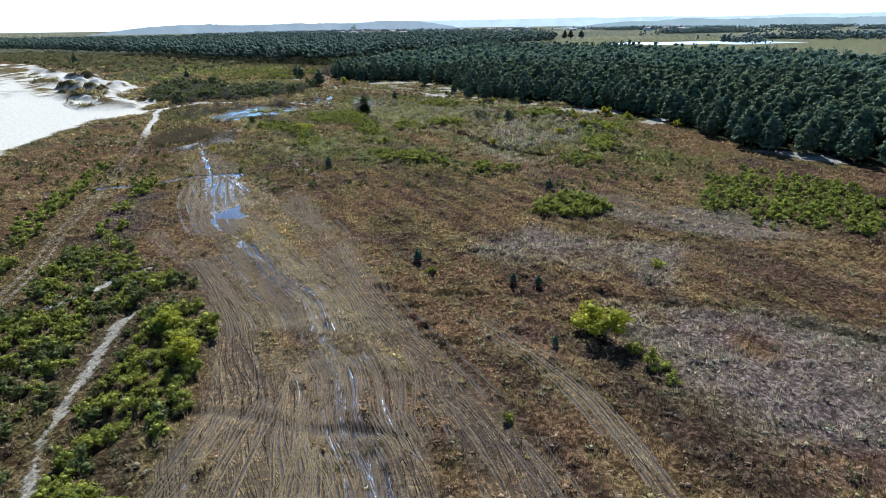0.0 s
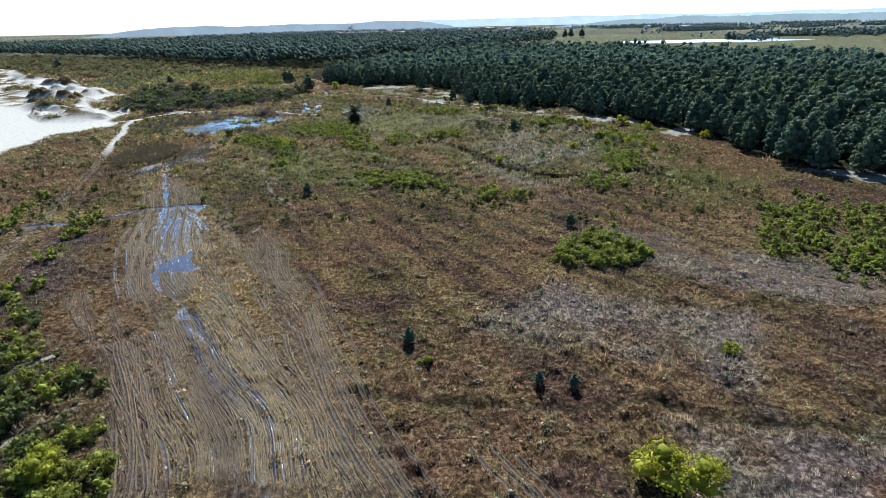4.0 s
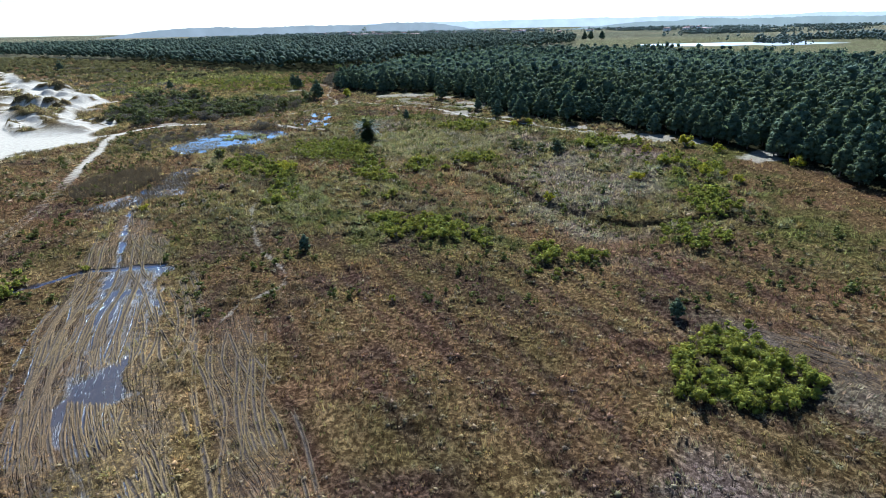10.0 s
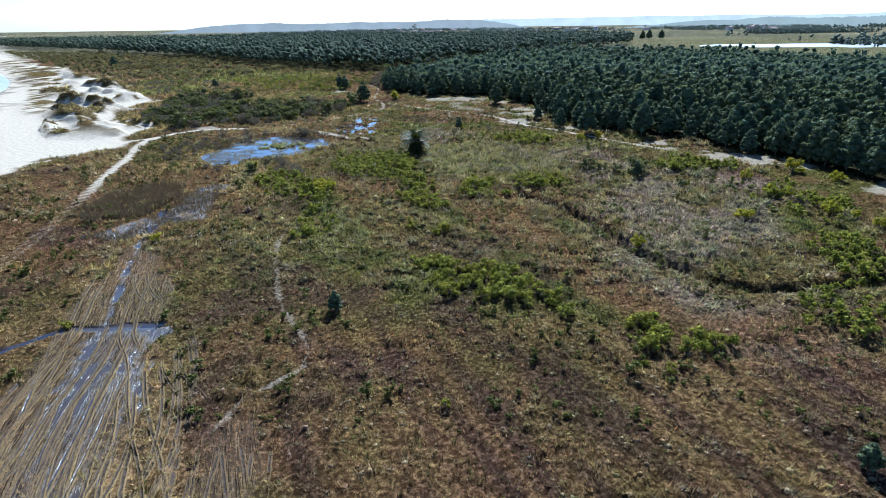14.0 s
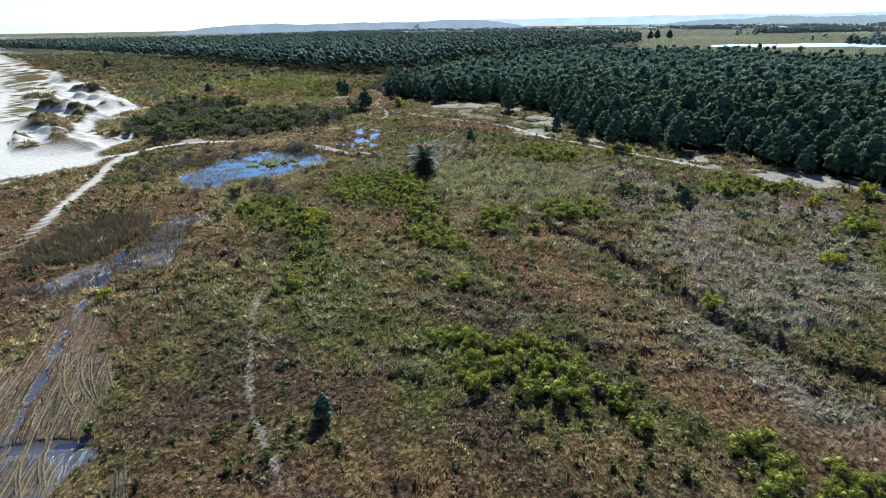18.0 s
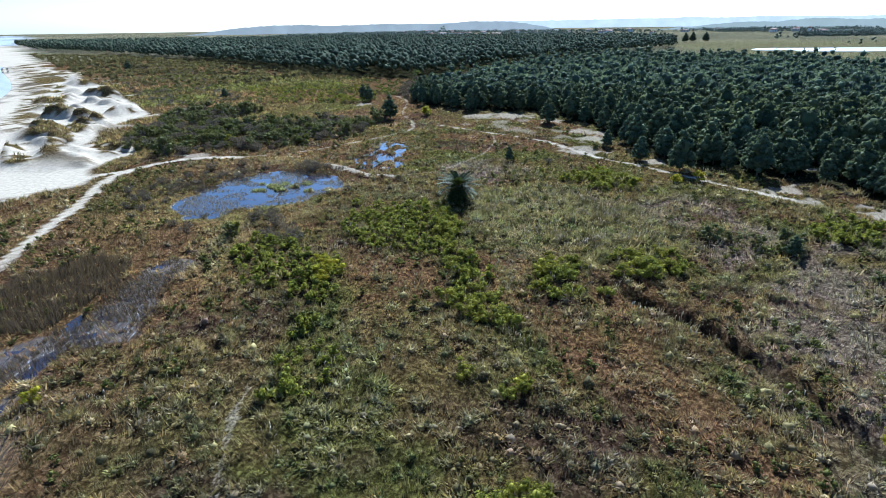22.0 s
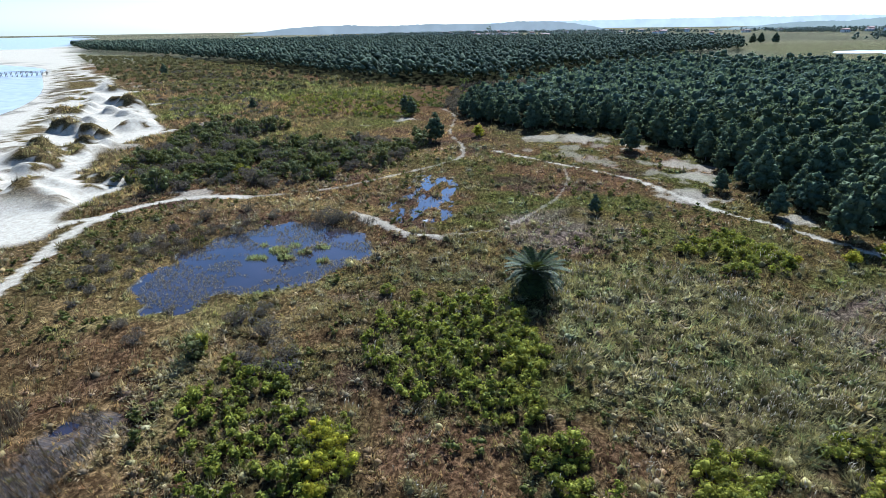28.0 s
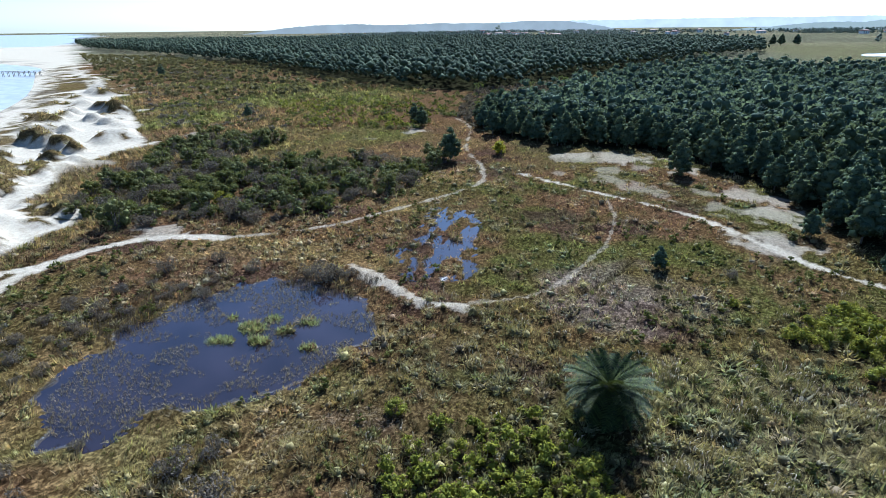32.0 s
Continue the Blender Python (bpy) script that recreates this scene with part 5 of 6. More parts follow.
joined("far_scrub", [shrub_meshes(90 + i, 4.4, 2.2, 6, 36, 0.8, LEAF_SCRUB, 3, True)[0] for i in range(3)], x, y, heights(x, y), rng.uniform(0.5, 1.1, len(x)), LEAF_SCRUB, "distant green scrub behind the dunes", "shrubs")
x, y = scatter([[(-80, 410), (-95, 440), (-100, 540), (-60, 590), (0, 640), (20, 580), (-50, 520), (-80, 450)]], 5.0)
joined("bare_scrub", [shrub_meshes(95 + i, 4.4, 2.6, 6, 50, 0.8, LEAF_GREY, 3, True)[0] for i in range(3)], x, y, heights(x, y), rng.uniform(0.6, 1.1, len(x)), LEAF_GREY, "leafless purple-grey scrub between the woods", "shrubs")
x, y = scatter([[(-90, 395), (-175, 395), (-260, 440), (-420, 640), (-360, 700), (-210, 575), (-145, 530), (-95, 520)]], 4.2, 0.5)
k = (fbm(x, y, 26, 78) > 0.53) & (rng.random(len(x)) < 0.35)
x, y = x[k], y[k]
joined("far_scrub", [shrub_meshes(97 + i, 3.2, 1.4, 5, 16, 0.9, LEAF_PLAIN, 3, True)[0] for i in range(3)], x, y, heights(x, y), rng.uniform(0.4, 1.2, len(x)), LEAF_PLAIN, "low green scrub on the plain behind the dunes", "shrubs")
x, y = scatter([[(-150, 390), (-200, 380), (-330, 520), (-420, 640), (-360, 660), (-240, 500)]], 5.5, 0.5)
k = fbm(x, y, 22, 79) > 0.5
x, y = x[k], y[k]
joined("far_scrub", [shrub_meshes(87 + i, 3.6, 1.3, 5, 14, 1.0, LEAF_GREY, 3, True)[0] for i in range(3)], x, y, heights(x, y), rng.uniform(0.5, 1.2, len(x)), LEAF_GREY, "low brown scrub on the plain behind the dunes", "shrubs")
x, y = scatter([[(-150, 540), (-250, 470), (-350, 520), (-520, 680), (-800, 940), (-600, 890), (-360, 715), (-210, 590)]], 8.5, 0.5)
k = (rng.random(len(x)) < 0.75)
x, y = x[k], y[k]
joined("far_scrub", [shrub_meshes(67 + i, 4.5, 1.6, 5, 12, 1.5, LEAF_PLAIN, 3, True)[0] for i in range(3)], x, y, heights(x, y), rng.uniform(0.7, 1.8, len(x)), LEAF_PLAIN, "patchy olive scrub reaching to the far wood", "shrubs")
# scattered small plants
TINY = [shrub_meshes(60 + i, 2.6, 1.7, 3, 18, 0.42, LEAF_SCRUB, 3, True, 1)[0] for i in range(4)]
x, y = rng.uniform(-125, 70, 5600), rng.uniform(120, 335, 5600)
s = plot(x, y)
k = (s["sand"] < 0.3) & (s["wet"] < 0.3) & (s["rut"] < 0.3) & (s["woods"] < 0.3) & (fbm(x, y, 12, 77) > 0.45)
joined("scattered_shrubs", TINY, x[k], y[k], s["z"][k], 0.25 + 0.75 * rng.random(k.sum()) ** 2.2, LEAF_SCRUB, "small green shrubs scattered over the heath", "shrubs")


# ---- pines ----


def pine_meshes(seed, height, count=560, size=0.6, masses=40):
    """Trunk with limbs, and a crown of needle sprays with gaps."""
    r = random.Random(seed)
    sticks = [((0, 0, -0.2), (r.uniform(-0.2, 0.2), r.uniform(-0.2, 0.2), height * 0.55), 0.22, 0.15)]
    top = sticks[0][1]
    sticks.append((top, (top[0] * 1.5, top[1] * 1.5, height * 0.93), 0.15, 0.04))
    lobes = []
    tiers = 6
    for i in range(tiers):
        u = i / (tiers - 1)
        z = height * (0.20 + 0.64 * u)
        reach = height * 0.31 * (1.0 - 0.85 * u ** 2.0) * (0.8 if i == 0 else 1)
        around = 6 if i < 3 else 5 if i < tiers - 1 else 3
        turn = r.uniform(0, 6.28)
        for j in range(around):
            a = turn + 6.28 * j / around + r.uniform(-0.35, 0.35)
            q = reach * r.uniform(0.6, 1.0)
            x, y = math.cos(a) * q, math.sin(a) * q
            sticks.append(((0, 0, z - 0.5), (x, y, z + r.uniform(0, 0.5)), 0.06, 0.02))
            lobes.append((x, y, z + r.uniform(-0.4, 0.7), height * r.uniform(0.075, 0.115)))
    lobes.append((0, 0, height * 0.92, height * 0.075))
    p, d = crown_points(lobes, count, -0.5)
    d[:, 2] += 0.25
    v, f = clumps(p, d / np.linalg.norm(d, axis=1, keepdims=True), size, 2, 1.5, True)
    if masses:
        arr = np.array(lobes)[:: max(1, len(lobes) // masses)]
        body = tufted(arr[:, :3], 1.0, 0.22, 0.85, arr[:, 3] * 0.86)
        core = tufted(np.array([(0, 0, height * 0.35), (0, 0, height * 0.6)]), 1.0, 0.15, 1.1, np.array((height * 0.2, height * 0.18)))
        v, f = both(both(core, body), (v, f))
    crown = mesh_from("crown", v, f, [NEEDLES])
    v, f = limbs(sticks, 5)
    return crown, mesh_from("trunk", v, f, [BARK])


PINE = [pine_meshes(100 + i, 11.8) for i in range(5)]
PINE_FIRST = [None] * 5


def pine(x, y, scale=1.0, z=0.0, label="tall dark green pine at the edge of the wood"):
    i = int(rng.integers(5))
    if PINE_FIRST[i] is None:
        ob = new("pine_tree")
        part("crown", PINE[i][0], ob)
        part("trunk", PINE[i][1], ob)
        PINE_FIRST[i] = tagged(ob, label, "tree", "pines at the wood's edge")
    else:
        ob = copy_thing(PINE_FIRST[i], Matrix())
    ob.matrix_basis = pose(x, y, z - 0.1, 0, 0, float(rng.uniform(0, 360)))
    ob.scale = (scale * float(rng.uniform(0.9, 1.1)),) * 2 + (scale,)
    ob["label"] = label
    return ob


x, y = scatter([PINES], 6.0, 0.42, 81, 3.0)
edge = area(x, y, PINES, 3.0, 6, 81)
k = ~((rng.random(len(x)) < 0.05))
x, y, edge = x[k], y[k], edge[k]
front = np.argsort(edge + 0.11 * np.maximum(0, y - 250) + np.where((x > 140) | (y > 520), 500, 0))[:285]
for i in front:
    pine(float(x[i]), float(y[i]), float(rng.uniform(0.6, 1.05)), float(heights(x[i], y[i])[0]))
for px, py, w in ((-44, 379, 0.85), (-10, 347, 0.85), (7, 303, 0.5), (-30, 143.2, 0.27), (-23, 281, 0.36), (10, 71, 0.14), (13.6, 70.5, 0.17), (-4, 80, 0.2), (13, 55, 0.12), (24, 119, 0.25), (76, 236, 0.8), (-100, 410, 0.7), (-106, 420, 0.7),
                  (22, 274, 0.95), (14, 286, 0.6), (-75, 352, 0.9), (80, 225, 0.85), (26, 216, 0.35), (-383, 607, 0.9), (-186, 420, 0.5)):
    pine(px, py, w, float(heights(px, py)[0]), "young pine standing alone on open ground" if w < 0.6 else "full pine standing in front of the wood")
inner = np.setdiff1d(np.arange(len(x)), front)


EIGHT_V = np.array([(1, 0, 0), (0, 1, 0), (-1, 0, 0), (0, -1, 0), (0, 0, 1), (0, 0, -1)], float)
EIGHT_F = np.array([(0, 1, 4), (1, 2, 4), (2, 3, 4), (3, 0, 4), (1, 0, 5), (2, 1, 5), (3, 2, 5), (0, 3, 5)])


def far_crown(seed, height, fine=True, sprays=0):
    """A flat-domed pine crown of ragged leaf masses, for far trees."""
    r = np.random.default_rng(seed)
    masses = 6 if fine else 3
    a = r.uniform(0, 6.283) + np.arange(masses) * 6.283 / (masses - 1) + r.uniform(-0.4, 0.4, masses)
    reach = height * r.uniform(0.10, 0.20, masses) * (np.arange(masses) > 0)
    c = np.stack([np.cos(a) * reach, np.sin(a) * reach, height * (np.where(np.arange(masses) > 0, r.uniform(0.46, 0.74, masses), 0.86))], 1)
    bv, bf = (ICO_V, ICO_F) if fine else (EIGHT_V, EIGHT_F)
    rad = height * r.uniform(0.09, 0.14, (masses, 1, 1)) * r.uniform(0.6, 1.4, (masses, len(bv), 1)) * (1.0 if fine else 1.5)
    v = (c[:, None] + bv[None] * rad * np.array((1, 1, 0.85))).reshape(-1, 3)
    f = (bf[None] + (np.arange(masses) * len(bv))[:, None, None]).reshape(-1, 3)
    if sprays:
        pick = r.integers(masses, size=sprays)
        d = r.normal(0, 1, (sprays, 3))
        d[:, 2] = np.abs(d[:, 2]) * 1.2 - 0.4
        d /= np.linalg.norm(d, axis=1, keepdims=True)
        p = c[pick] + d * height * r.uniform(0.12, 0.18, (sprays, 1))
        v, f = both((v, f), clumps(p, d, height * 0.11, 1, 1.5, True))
    return mesh_from("crown", v, f, [NEEDLES_HAZY])


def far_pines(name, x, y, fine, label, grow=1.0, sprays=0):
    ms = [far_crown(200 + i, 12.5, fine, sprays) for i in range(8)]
    return joined(name, ms, x, y, heights(x, y), grow * rng.uniform(0.66, 1.2, len(x)), NEEDLES_HAZY, label, "trees")


dist = np.hypot(x, y - 150)
a = inner[dist[inner] < 235]
b = inner[(dist[inner] >= 235) & (dist[inner] < 430)]
c = inner[dist[inner] >= 430]
joined("pine_wood", [pine_meshes(210 + i, 12.5, 110, 0.95, 11)[0] for i in range(6)], x[a], y[a], heights(x[a], y[a]), rng.uniform(0.6, 1.2, len(a)), NEEDLES, "dense dark pine plantation seen from above", "trees")
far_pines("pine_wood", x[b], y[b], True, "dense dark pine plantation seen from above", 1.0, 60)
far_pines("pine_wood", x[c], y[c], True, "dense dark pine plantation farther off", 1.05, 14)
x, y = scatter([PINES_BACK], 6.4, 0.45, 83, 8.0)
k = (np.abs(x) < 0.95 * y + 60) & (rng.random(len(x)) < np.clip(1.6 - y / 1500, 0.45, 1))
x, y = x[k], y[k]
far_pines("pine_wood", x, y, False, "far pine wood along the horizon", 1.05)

# tree lines and copses far away
x, y = rng.uniform(-900, 2400, 26000), rng.uniform(950, 2900, 26000)
k = (fbm(x, y * 2.2, 260, 84) > 0.50) & (area(x, y, LAKE, 6, 40, 37) < -20) & (np.abs(x) < 0.9 * y) & (area(x, y, PINES_BACK, 8, 30, 83) < -15) & ((x > 120) | (y > 1700))
k &= shore_sign * shore_side(x, y) > 60
k &= (y > 2200) | (x < 120)
x, y = x[k], y[k]
bx = rng.uniform(480, 1700, 5200)
by = np.where(np.arange(5200) % 2 == 0, 1010 + 0.30 * (bx - 480), 1560 + 0.36 * (bx - 480)) + rng.normal(0, 45, 5200)
keep = (fbm(bx, by, 120, 95) > 0.44) & (bx < 0.9 * by)
x, y = np.concatenate([x, bx[keep]]), np.concatenate([y, by[keep]])
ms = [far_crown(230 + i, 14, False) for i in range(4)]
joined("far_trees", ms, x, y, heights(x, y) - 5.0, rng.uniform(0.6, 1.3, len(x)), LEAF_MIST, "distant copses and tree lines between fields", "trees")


# pale leafless-topped trees in the gap between the woods
POPLARS = [shrub_meshes(240 + i, 6.5, 7.5, 9, 150, 0.55, POPLAR, 3, True) for i in range(2)]
first = None
for px, py, w in ((4.1, 743.8, 1.3), (15.4, 759.6, 1.6), (28.9, 792.6, 1.5), (85.8, 831.8, 1.4), (-94.6, 508.9, 1.2), (-66.6, 524.3, 1.1), (-47.5, 545.3, 1.3), (26.7, 682.0, 1.0), (-83.3, 499.8, 0.8)):
    me = POPLARS[int(rng.integers(2))]
    if first is None:
        first = ob = make_shrub("poplar_tree", me, "pale yellow-green broadleaf tree between the pine woods", "tree", "pale trees in the gap")
    else:
        ob = copy_thing(first, Matrix())
    ob.matrix_basis = pose(px, py, float(heights(px, py)[0]) - 0.1, 0, 0, float(rng.uniform(0, 360)))
    ob.scale = (w, w, w)


# trees standing alone in the field behind the wood
for px, py, w in ((268, 1261, 1.5), (281, 1262, 1.6), (303, 1259, 1.55)):
    pine(px, py, w, float(heights(px, py)[0]), "broad dark tree standing alone in the far field")

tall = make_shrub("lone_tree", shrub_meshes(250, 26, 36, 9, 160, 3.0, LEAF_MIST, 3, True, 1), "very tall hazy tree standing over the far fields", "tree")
tall.matrix_basis = pose(-439, 3000, -2)


# ---- the palm ----
def frond_mesh(seed, length, mat, droop, width=0.75):
    """One feather leaf: a rib with leaflets on both sides, bending down."""
    r = random.Random(seed)
    vs, fs = [], []
    n = 16
    pts = []
    for i in range(n + 1):
        u = i / n
        pts.append(Vector((length * u * (1 - 0.18 * droop * u), 0, length * (0.16 * u - droop * 0.62 * u * u))))
    for i in range(n):
        a, b = pts[i], pts[i + 1]
        k = len(vs)
        w = 0.045 * (1 - i / n) + 0.012
        vs += [a + Vector((0, -w, 0)), a + Vector((0, w, 0)), b + Vector((0, w * 0.9, 0)), b + Vector((0, -w * 0.9, 0))]
        fs += [(k, k + 1, k + 2), (k, k + 2, k + 3)]
        if i < 2:
            continue
        for side in (-1, 1):
            for q in (0.0, 0.5):
                c = a.lerp(b, q)
                ln = width * (0.55 + 0.6 * math.sin(math.pi * (i + q) / n)) * r.uniform(0.85, 1.15)
                tip = c + Vector((ln * 0.55, side * ln * 0.8, -ln * r.uniform(0.05, 0.35)))
                k = len(vs)
                vs += [c, c + Vector((0.17, 0, 0)), tip]
                fs.append((k, k + 1, k + 2))
    return mesh_from("frond", np.array([tuple(v) for v in vs]), np.array(fs), [mat])


palm = new("palm_tree")
tagged(palm, "squat date palm with a full round crown on the heath", "palm tree")
PX, PY = -33.0, 240.5
palm.matrix_basis = pose(PX, PY, float(heights(PX, PY)[0]))
palm.scale = (1.15, 1.15, 0.88)
v, f = limbs([((0, 0, -0.3), (0, 0, 0.8), 0.55, 0.48), ((0, 0, 0.8), (0.05, 0, 2.0), 0.48, 0.42), ((0.05, 0, 2.0), (0.05, 0, 3.5), 0.42, 0.66), ((0.05, 0, 3.5), (0.05, 0, 4.4), 0.66, 0.25)], 12)
part("trunk", mesh_from("trunk", v, f, [BARK]), palm, "thick grey-brown palm trunk")
LIVE = [frond_mesh(300 + i, 4.6, PALM, d) for i, d in enumerate((0.55, 0.75, 0.95, 1.1))]
DEAD = [frond_mesh(310 + i, 3.9, PALM_DEAD, d, 0.4) for i, d in enumerate((1.2, 1.45))]
pr = random.Random(12)
for i in range(96):
    u = i / 95
    me = LIVE[min(3, int(u * 4))]
    ob = part("frond", me, palm)
    ob.matrix_basis = pose(0.05, 0, 4.3 - 0.7 * u, 0, -56 + 96 * u + pr.uniform(-7, 7), i * 137.5 + pr.uniform(-10, 10))
    q = pr.uniform(0.85, 1.1)
    ob.scale = (q, q, q)
for i in range(60):
    ob = part("dead_frond", DEAD[i % 2], palm, "brown hanging dead frond")
    ob.matrix_basis = pose(0.05, 0, 3.9 - 0.02 * i, 0, 30 + pr.uniform(-8, 22), i * 137.5)

# ---- reeds and plumes ----
x, y = scatter([REEDS], 0.34, 0.5, 85, 2.0)
k = rng.random(len(x)) < 0.8
x, y = x[k], y[k]
s = plot(x, y)
h = rng.uniform(1.0, 2.0, len(x))
v, f, c = tufts(x, y, s["z"], h, h * 0.28, np.full(len(x), 0.5), 4, np.repeat([[1.0, 1.0, 1.0]], len(x), 0), 0.12, 0.10)
tagged(new("reed_bed", mesh_from("reed_bed", v, f, [REED])), "dense brown dead reeds standing in the marsh", "reeds", kind="stuff")
x, y = scatter([SWAMP, [(-102, 238), (-106, 252), (-92, 258), (-95, 246), (-97, 236)], [(-84, 262), (-76, 268), (-66, 266), (-70, 260)]], 0.45, 0.5, 86, 2.0)
s = plot(x, y)
k = (fbm(x, y, 4, 87) > 0.42)
x, y = x[k], y[k]
h = rng.uniform(0.5, 1.3, len(x))
v, f, c = tufts(x, y, s["z"][k], h, h * 0.4, np.full(len(x), 0.5), 4, np.repeat([[1.0, 1.0, 1.0]], len(x), 0), 0.15, 0.10)
tagged(new("reed_bed", mesh_from("reed_bed", v, f, [REED])), "thin brown reeds along the water's edge", "reeds", kind="stuff")
x, y = rng.uniform(-80, 40, 60000), rng.uniform(150, 275, 60000)
s = plot(x, y)
k = (rng.random(len(x)) < 0.08 * s["pampas"] + 0.016 * smooth(160, 180, y) * smooth(-75, -60, x)) & (s["sand"] < 0.3) & (s["wet"] < 0.3) & (fbm(x, y, 5, 88) > 0.42)
x, y, z = x[k], y[k], s["z"][k]
t = 0.8 + 1.4 * rng.random(len(x)) ** 1.6
tint = np.array((0.21, 0.175, 0.078)) * rng.uniform(0.25, 1.25, (len(x), 1))
v, f, c = domes(x, y, z, 0.75 * t, 0.8 * t, tint, 220, 0.52, 0.0095, 0.5)
tagged(new("pampas_grass", mesh_from("pampas_grass", v, f, [GRASS], {"tint": c})), "large arching pampas grass clumps near the palm", "grass", kind="stuff")
m = (rng.random(len(x)) < 0.7) & (fbm(x, y, 8, 93) > 0.44)
EACH = 7
px, py, pz, pt = np.repeat(x[m], EACH), np.repeat(y[m], EACH), np.repeat(z[m], EACH), np.repeat(t[m], EACH)
n = len(px)
bx, by = px + rng.normal(0, 0.45, n) * pt, py + rng.normal(0, 0.45, n) * pt
bz = pz + pt * rng.uniform(0.65, 1.05, n)
ln = rng.uniform(0.3, 0.6, n)
lx, ly = 0.25 * ln + rng.normal(0, 0.12, n), rng.normal(0, 0.12, n)
w = 0.06
q = np.stack([np.stack([bx, by, bz - 0.3], 1), np.stack([bx - w, by, bz + ln * 0.4], 1), np.stack([bx + lx, by + ly, bz + ln], 1), np.stack([bx + w, by + 0.03, bz + ln * 0.4], 1), np.stack([bx, by + 1.3 * w, bz + ln * 0.4], 1)], 1).reshape(-1, 3)
k = np.arange(n)[:, None] * 5
f = np.concatenate([k + [0, 3, 1], k + [1, 3, 2], k + [0, 1, 4], k + [1, 2, 4], k + [0, 4, 3], k + [3, 4, 2]], 1).reshape(-1, 3)
tagged(new("pampas_plumes", mesh_from("pampas_plumes", q, f, [PLUME])), "cream feathery plumes above the pampas grass", "grass", kind="stuff")

# grass standing in the pond
x, y = scatter([POND], 0.42, 0.5, 89, 1.0)
s = plot(x, y)
k = ((fbm(x, y * 1.4, 4.5, 91) > 0.49 - 0.10 * smooth(-78, -90, x)) & (rng.random(len(x)) < 0.75)) | ((s['pond'] < 3.0) & (fbm(x, y, 2.5, 92) > 0.46)) | ((s["isle"] > 0.35))
k &= (s["z"] > -0.5)
x, y, z, isle = x[k], y[k], np.maximum(s["z"][k], -0.2), s["isle"][k]
h = rng.uniform(0.22, 0.5, len(x)) * (1 + 0.9 * isle)
tint = np.where(isle[:, None] > 0.3, np.array((0.20, 0.21, 0.09)), np.array((0.15, 0.12, 0.075))) * rng.uniform(0.7, 1.3, (len(x), 1))
v, f, c = tufts(x, y, z, h, h * 0.9, np.full(len(x), 0.7), 9, tint, 0.2, 0.08)
tagged(new("pond_grass", mesh_from("pond_grass", v, f, [GRASS], {"tint": c})), "yellow-green grass mats standing in the pond", "grass", kind="stuff")

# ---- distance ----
# Haze put into an emitted colour, so the hills glow without sunlight.
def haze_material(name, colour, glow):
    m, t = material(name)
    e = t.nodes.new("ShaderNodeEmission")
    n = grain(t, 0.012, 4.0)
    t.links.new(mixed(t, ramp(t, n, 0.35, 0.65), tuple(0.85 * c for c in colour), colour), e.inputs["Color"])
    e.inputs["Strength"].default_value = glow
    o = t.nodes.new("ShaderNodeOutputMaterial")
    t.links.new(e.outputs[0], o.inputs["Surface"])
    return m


def ridge(name, near, a0, a1, base, low, high, size, seed, mat, label):
    """A far line of hills as a plain backdrop."""
    n = 1400
    a = np.radians(np.linspace(a0, a1, n))
    deg = np.degrees(a) + 100
    h = low + (high - low) * (0.85 * fbm(deg, np.full(n, seed * 7.3), size, seed, 3) + 0.1 * vnoise(deg, deg * 0, 0.35, seed + 1) + 0.1 * vnoise(deg, deg * 0, 0.12, seed + 2))
    edge = smooth(0, 0.3, np.linspace(0, 1, n)) * smooth(1.0, 0.8, np.linspace(0, 1, n))
    x, y = near * np.sin(a), near * np.cos(a)
    v = np.concatenate([np.stack([x, y, np.full(n, base)], 1), np.stack([x * 1.01, y * 1.01, base + (h - base) * edge], 1), np.stack([x * 1.06, y * 1.06, np.full(n, base)], 1)])
    i = np.arange(n - 1)
    f = np.concatenate([np.stack([i, i + 1, i + 1 + n, i + n], 1), np.stack([i + n, i + n + 1, i + 1 + 2 * n, i + 2 * n], 1)])
    return tagged(new(name, mesh_from(name, v, f, [mat], shade=True)), label, "backdrop", kind="structure")


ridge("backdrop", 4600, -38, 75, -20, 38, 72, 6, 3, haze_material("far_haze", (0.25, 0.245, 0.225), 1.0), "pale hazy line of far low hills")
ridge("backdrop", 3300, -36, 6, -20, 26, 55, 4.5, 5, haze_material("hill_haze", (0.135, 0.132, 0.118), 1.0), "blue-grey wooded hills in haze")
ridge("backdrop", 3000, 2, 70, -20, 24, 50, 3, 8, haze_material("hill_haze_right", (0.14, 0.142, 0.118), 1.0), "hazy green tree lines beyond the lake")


# ---- pier ----
def beam(size, mat, name):
    bm = bmesh.new()
    bmesh.ops.create_cube(bm, size=1.0)
    bmesh.ops.scale(bm, vec=size, verts=bm.verts[:])
    bmesh.ops.bevel(bm, geom=bm.edges[:], offset=min(size) * 0.12, segments=1, affect="EDGES")
    me = bpy.data.meshes.new(name)
    bm.to_mesh(me)
    bm.free()
    me.materials.append(mat)
    return me


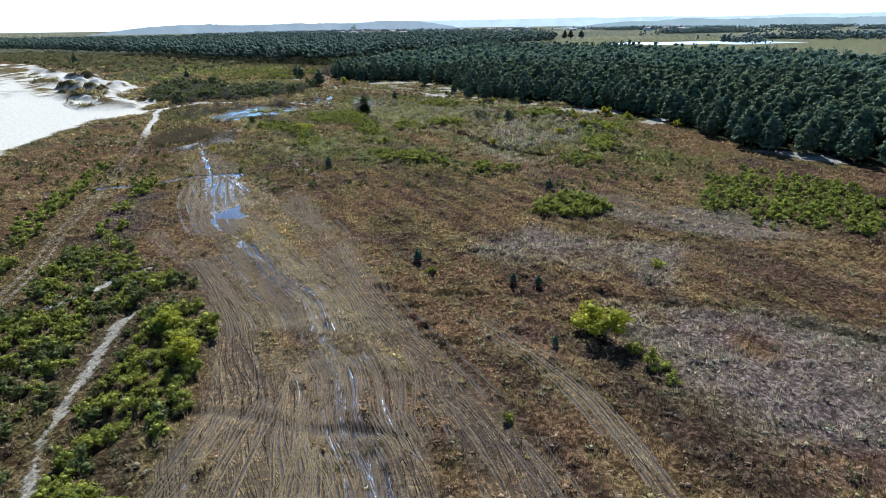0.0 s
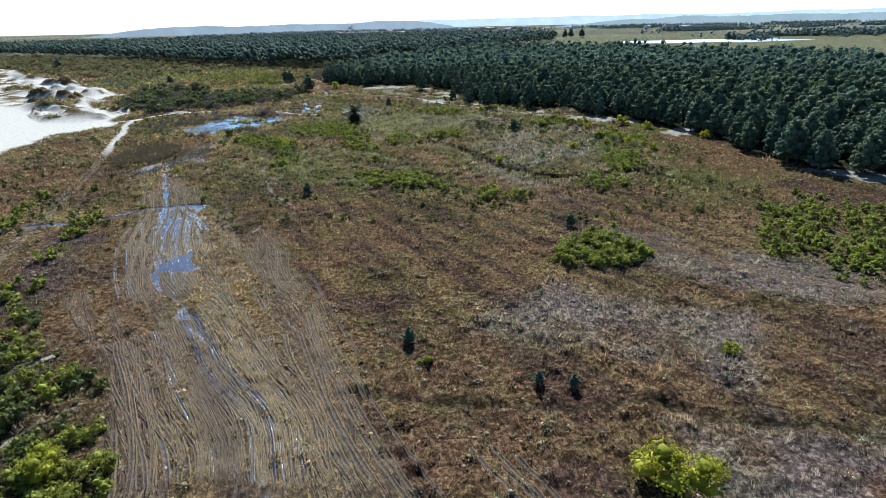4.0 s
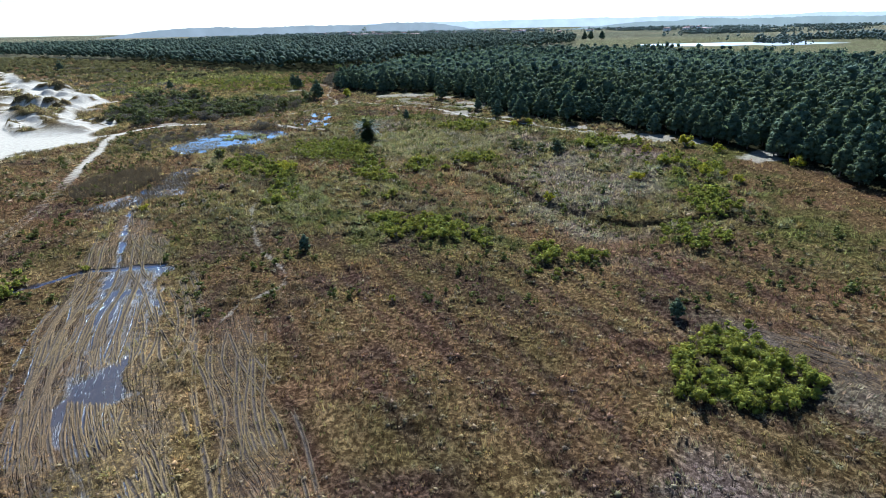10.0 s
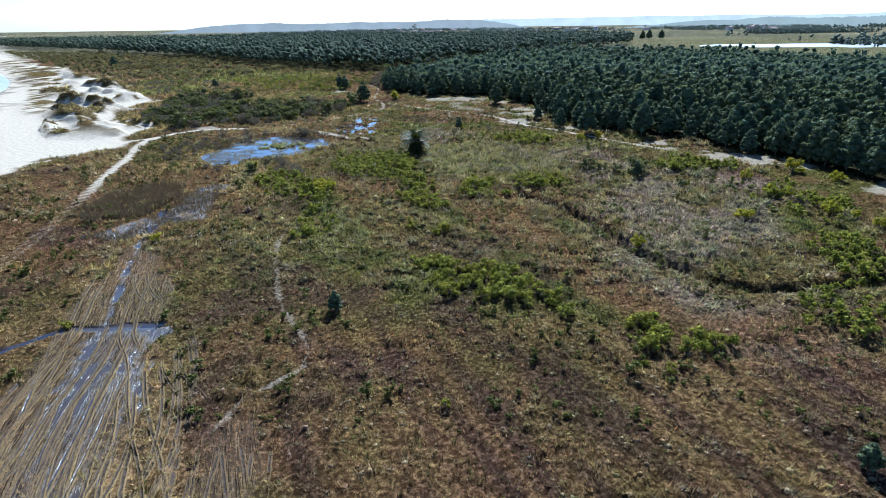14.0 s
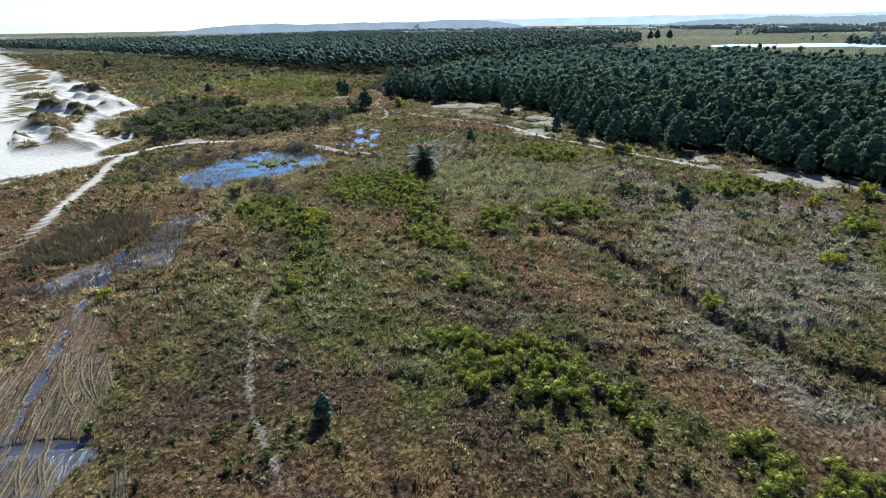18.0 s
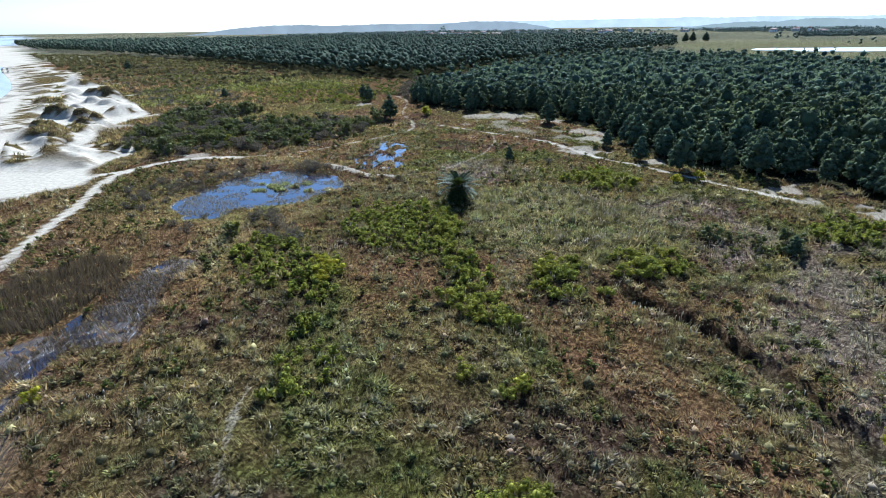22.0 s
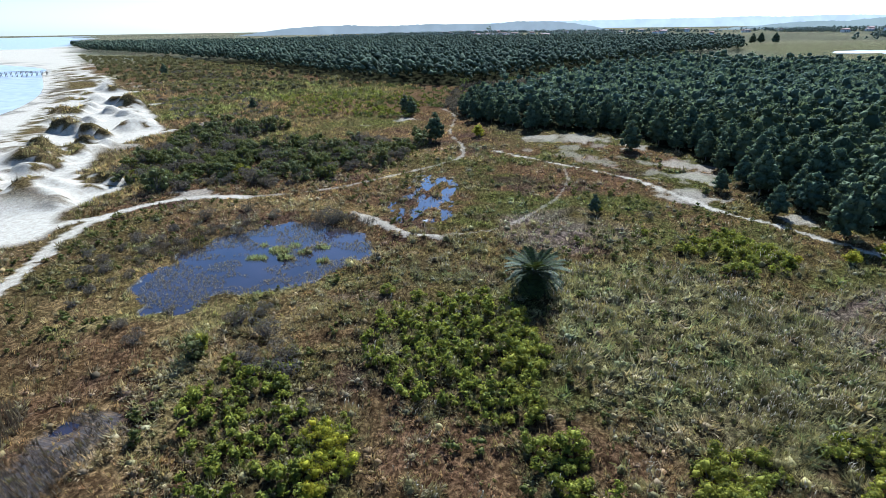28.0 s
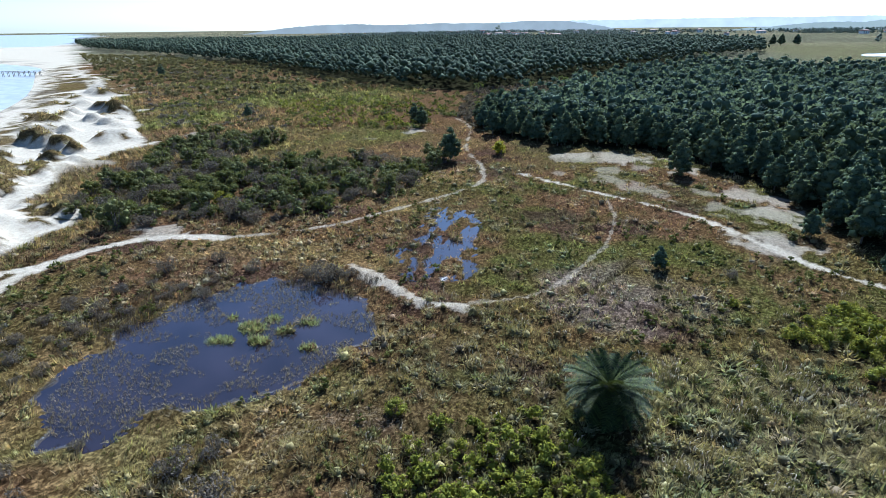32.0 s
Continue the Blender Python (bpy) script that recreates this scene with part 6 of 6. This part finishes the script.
TIMBER = plain("weathered_timber", (0.22, 0.19, 0.155), 0.85, 4.0)
pier = tagged(new("pier"), "long grey timber pier reaching over the shallow sea", "pier")
pier.matrix_basis = pose(-508, 608, 0.0, 0, 0, 25)
deck, post, rail = beam((4.2, 2.6, 0.25), TIMBER, "deck_section"), beam((0.4, 0.4, 4.4), TIMBER, "post"), beam((4.2, 0.12, 0.15), TIMBER, "rail")
for i in range(26):
    part("deck_section", deck, pier).location = (-4.25 * i, 0, 2.6)
    for side in (-1.2, 1.2):
        part("rail", rail, pier).location = (-4.25 * i, side, 3.6)
        part("post", post, pier).location = (-4.25 * i - 2.1, side, 1.45)


# ---- far houses ----
WALL = plain("white_render", (0.62, 0.60, 0.56), 0.8, 1.0, 0.15)
TILE = plain("clay_roof", (0.30, 0.16, 0.11), 0.85, 2.0)
PANE = plain("dark_window", (0.03, 0.035, 0.04), 0.15, 1.0, 0.1, 0.0, 0.5)


def roof_mesh(w, d, h):
    vs = [(-w, -d, 0), (w, -d, 0), (w, d, 0), (-w, d, 0), (-w * 0.9, 0, h), (w * 0.9, 0, h)]
    fs = [(0, 1, 5), (0, 5, 4), (2, 3, 4), (2, 4, 5), (1, 2, 5), (3, 0, 4), (0, 3, 2), (0, 2, 1)]
    return mesh_from("roof", np.array(vs, float), np.array(fs), [TILE])


house = tagged(new("house"), "white rendered house with a clay roof beyond the wood", "house", "houses of the far town")
part("wall", beam((14, 9, 6), WALL, "wall"), house).location = (0, 0, 3)
part("roof", roof_mesh(7.6, 5.1, 2.6), house).location = (0, 0, 6.0)
pane = beam((1.4, 0.2, 1.5), PANE, "window")
for wx in (-4.5, 0, 4.5):
    for wz in (1.8, 4.4):
        part("window", pane, house).location = (wx, -4.55, wz)
hr = random.Random(9)
house.matrix_basis = pose(-240, 2150, 2, 0, 0, 10)
for i in range(46):
    hy = hr.uniform(1750, 2700)
    hx = hy * math.tan(radians(hr.uniform(-14, 24)))
    ob = copy_thing(house, pose(hx, hy, hr.uniform(0, 3), 0, 0, hr.uniform(-40, 40)))
    q = hr.uniform(0.8, 2.0)
    ob.scale = (q, q, hr.uniform(0.8, 1.5))
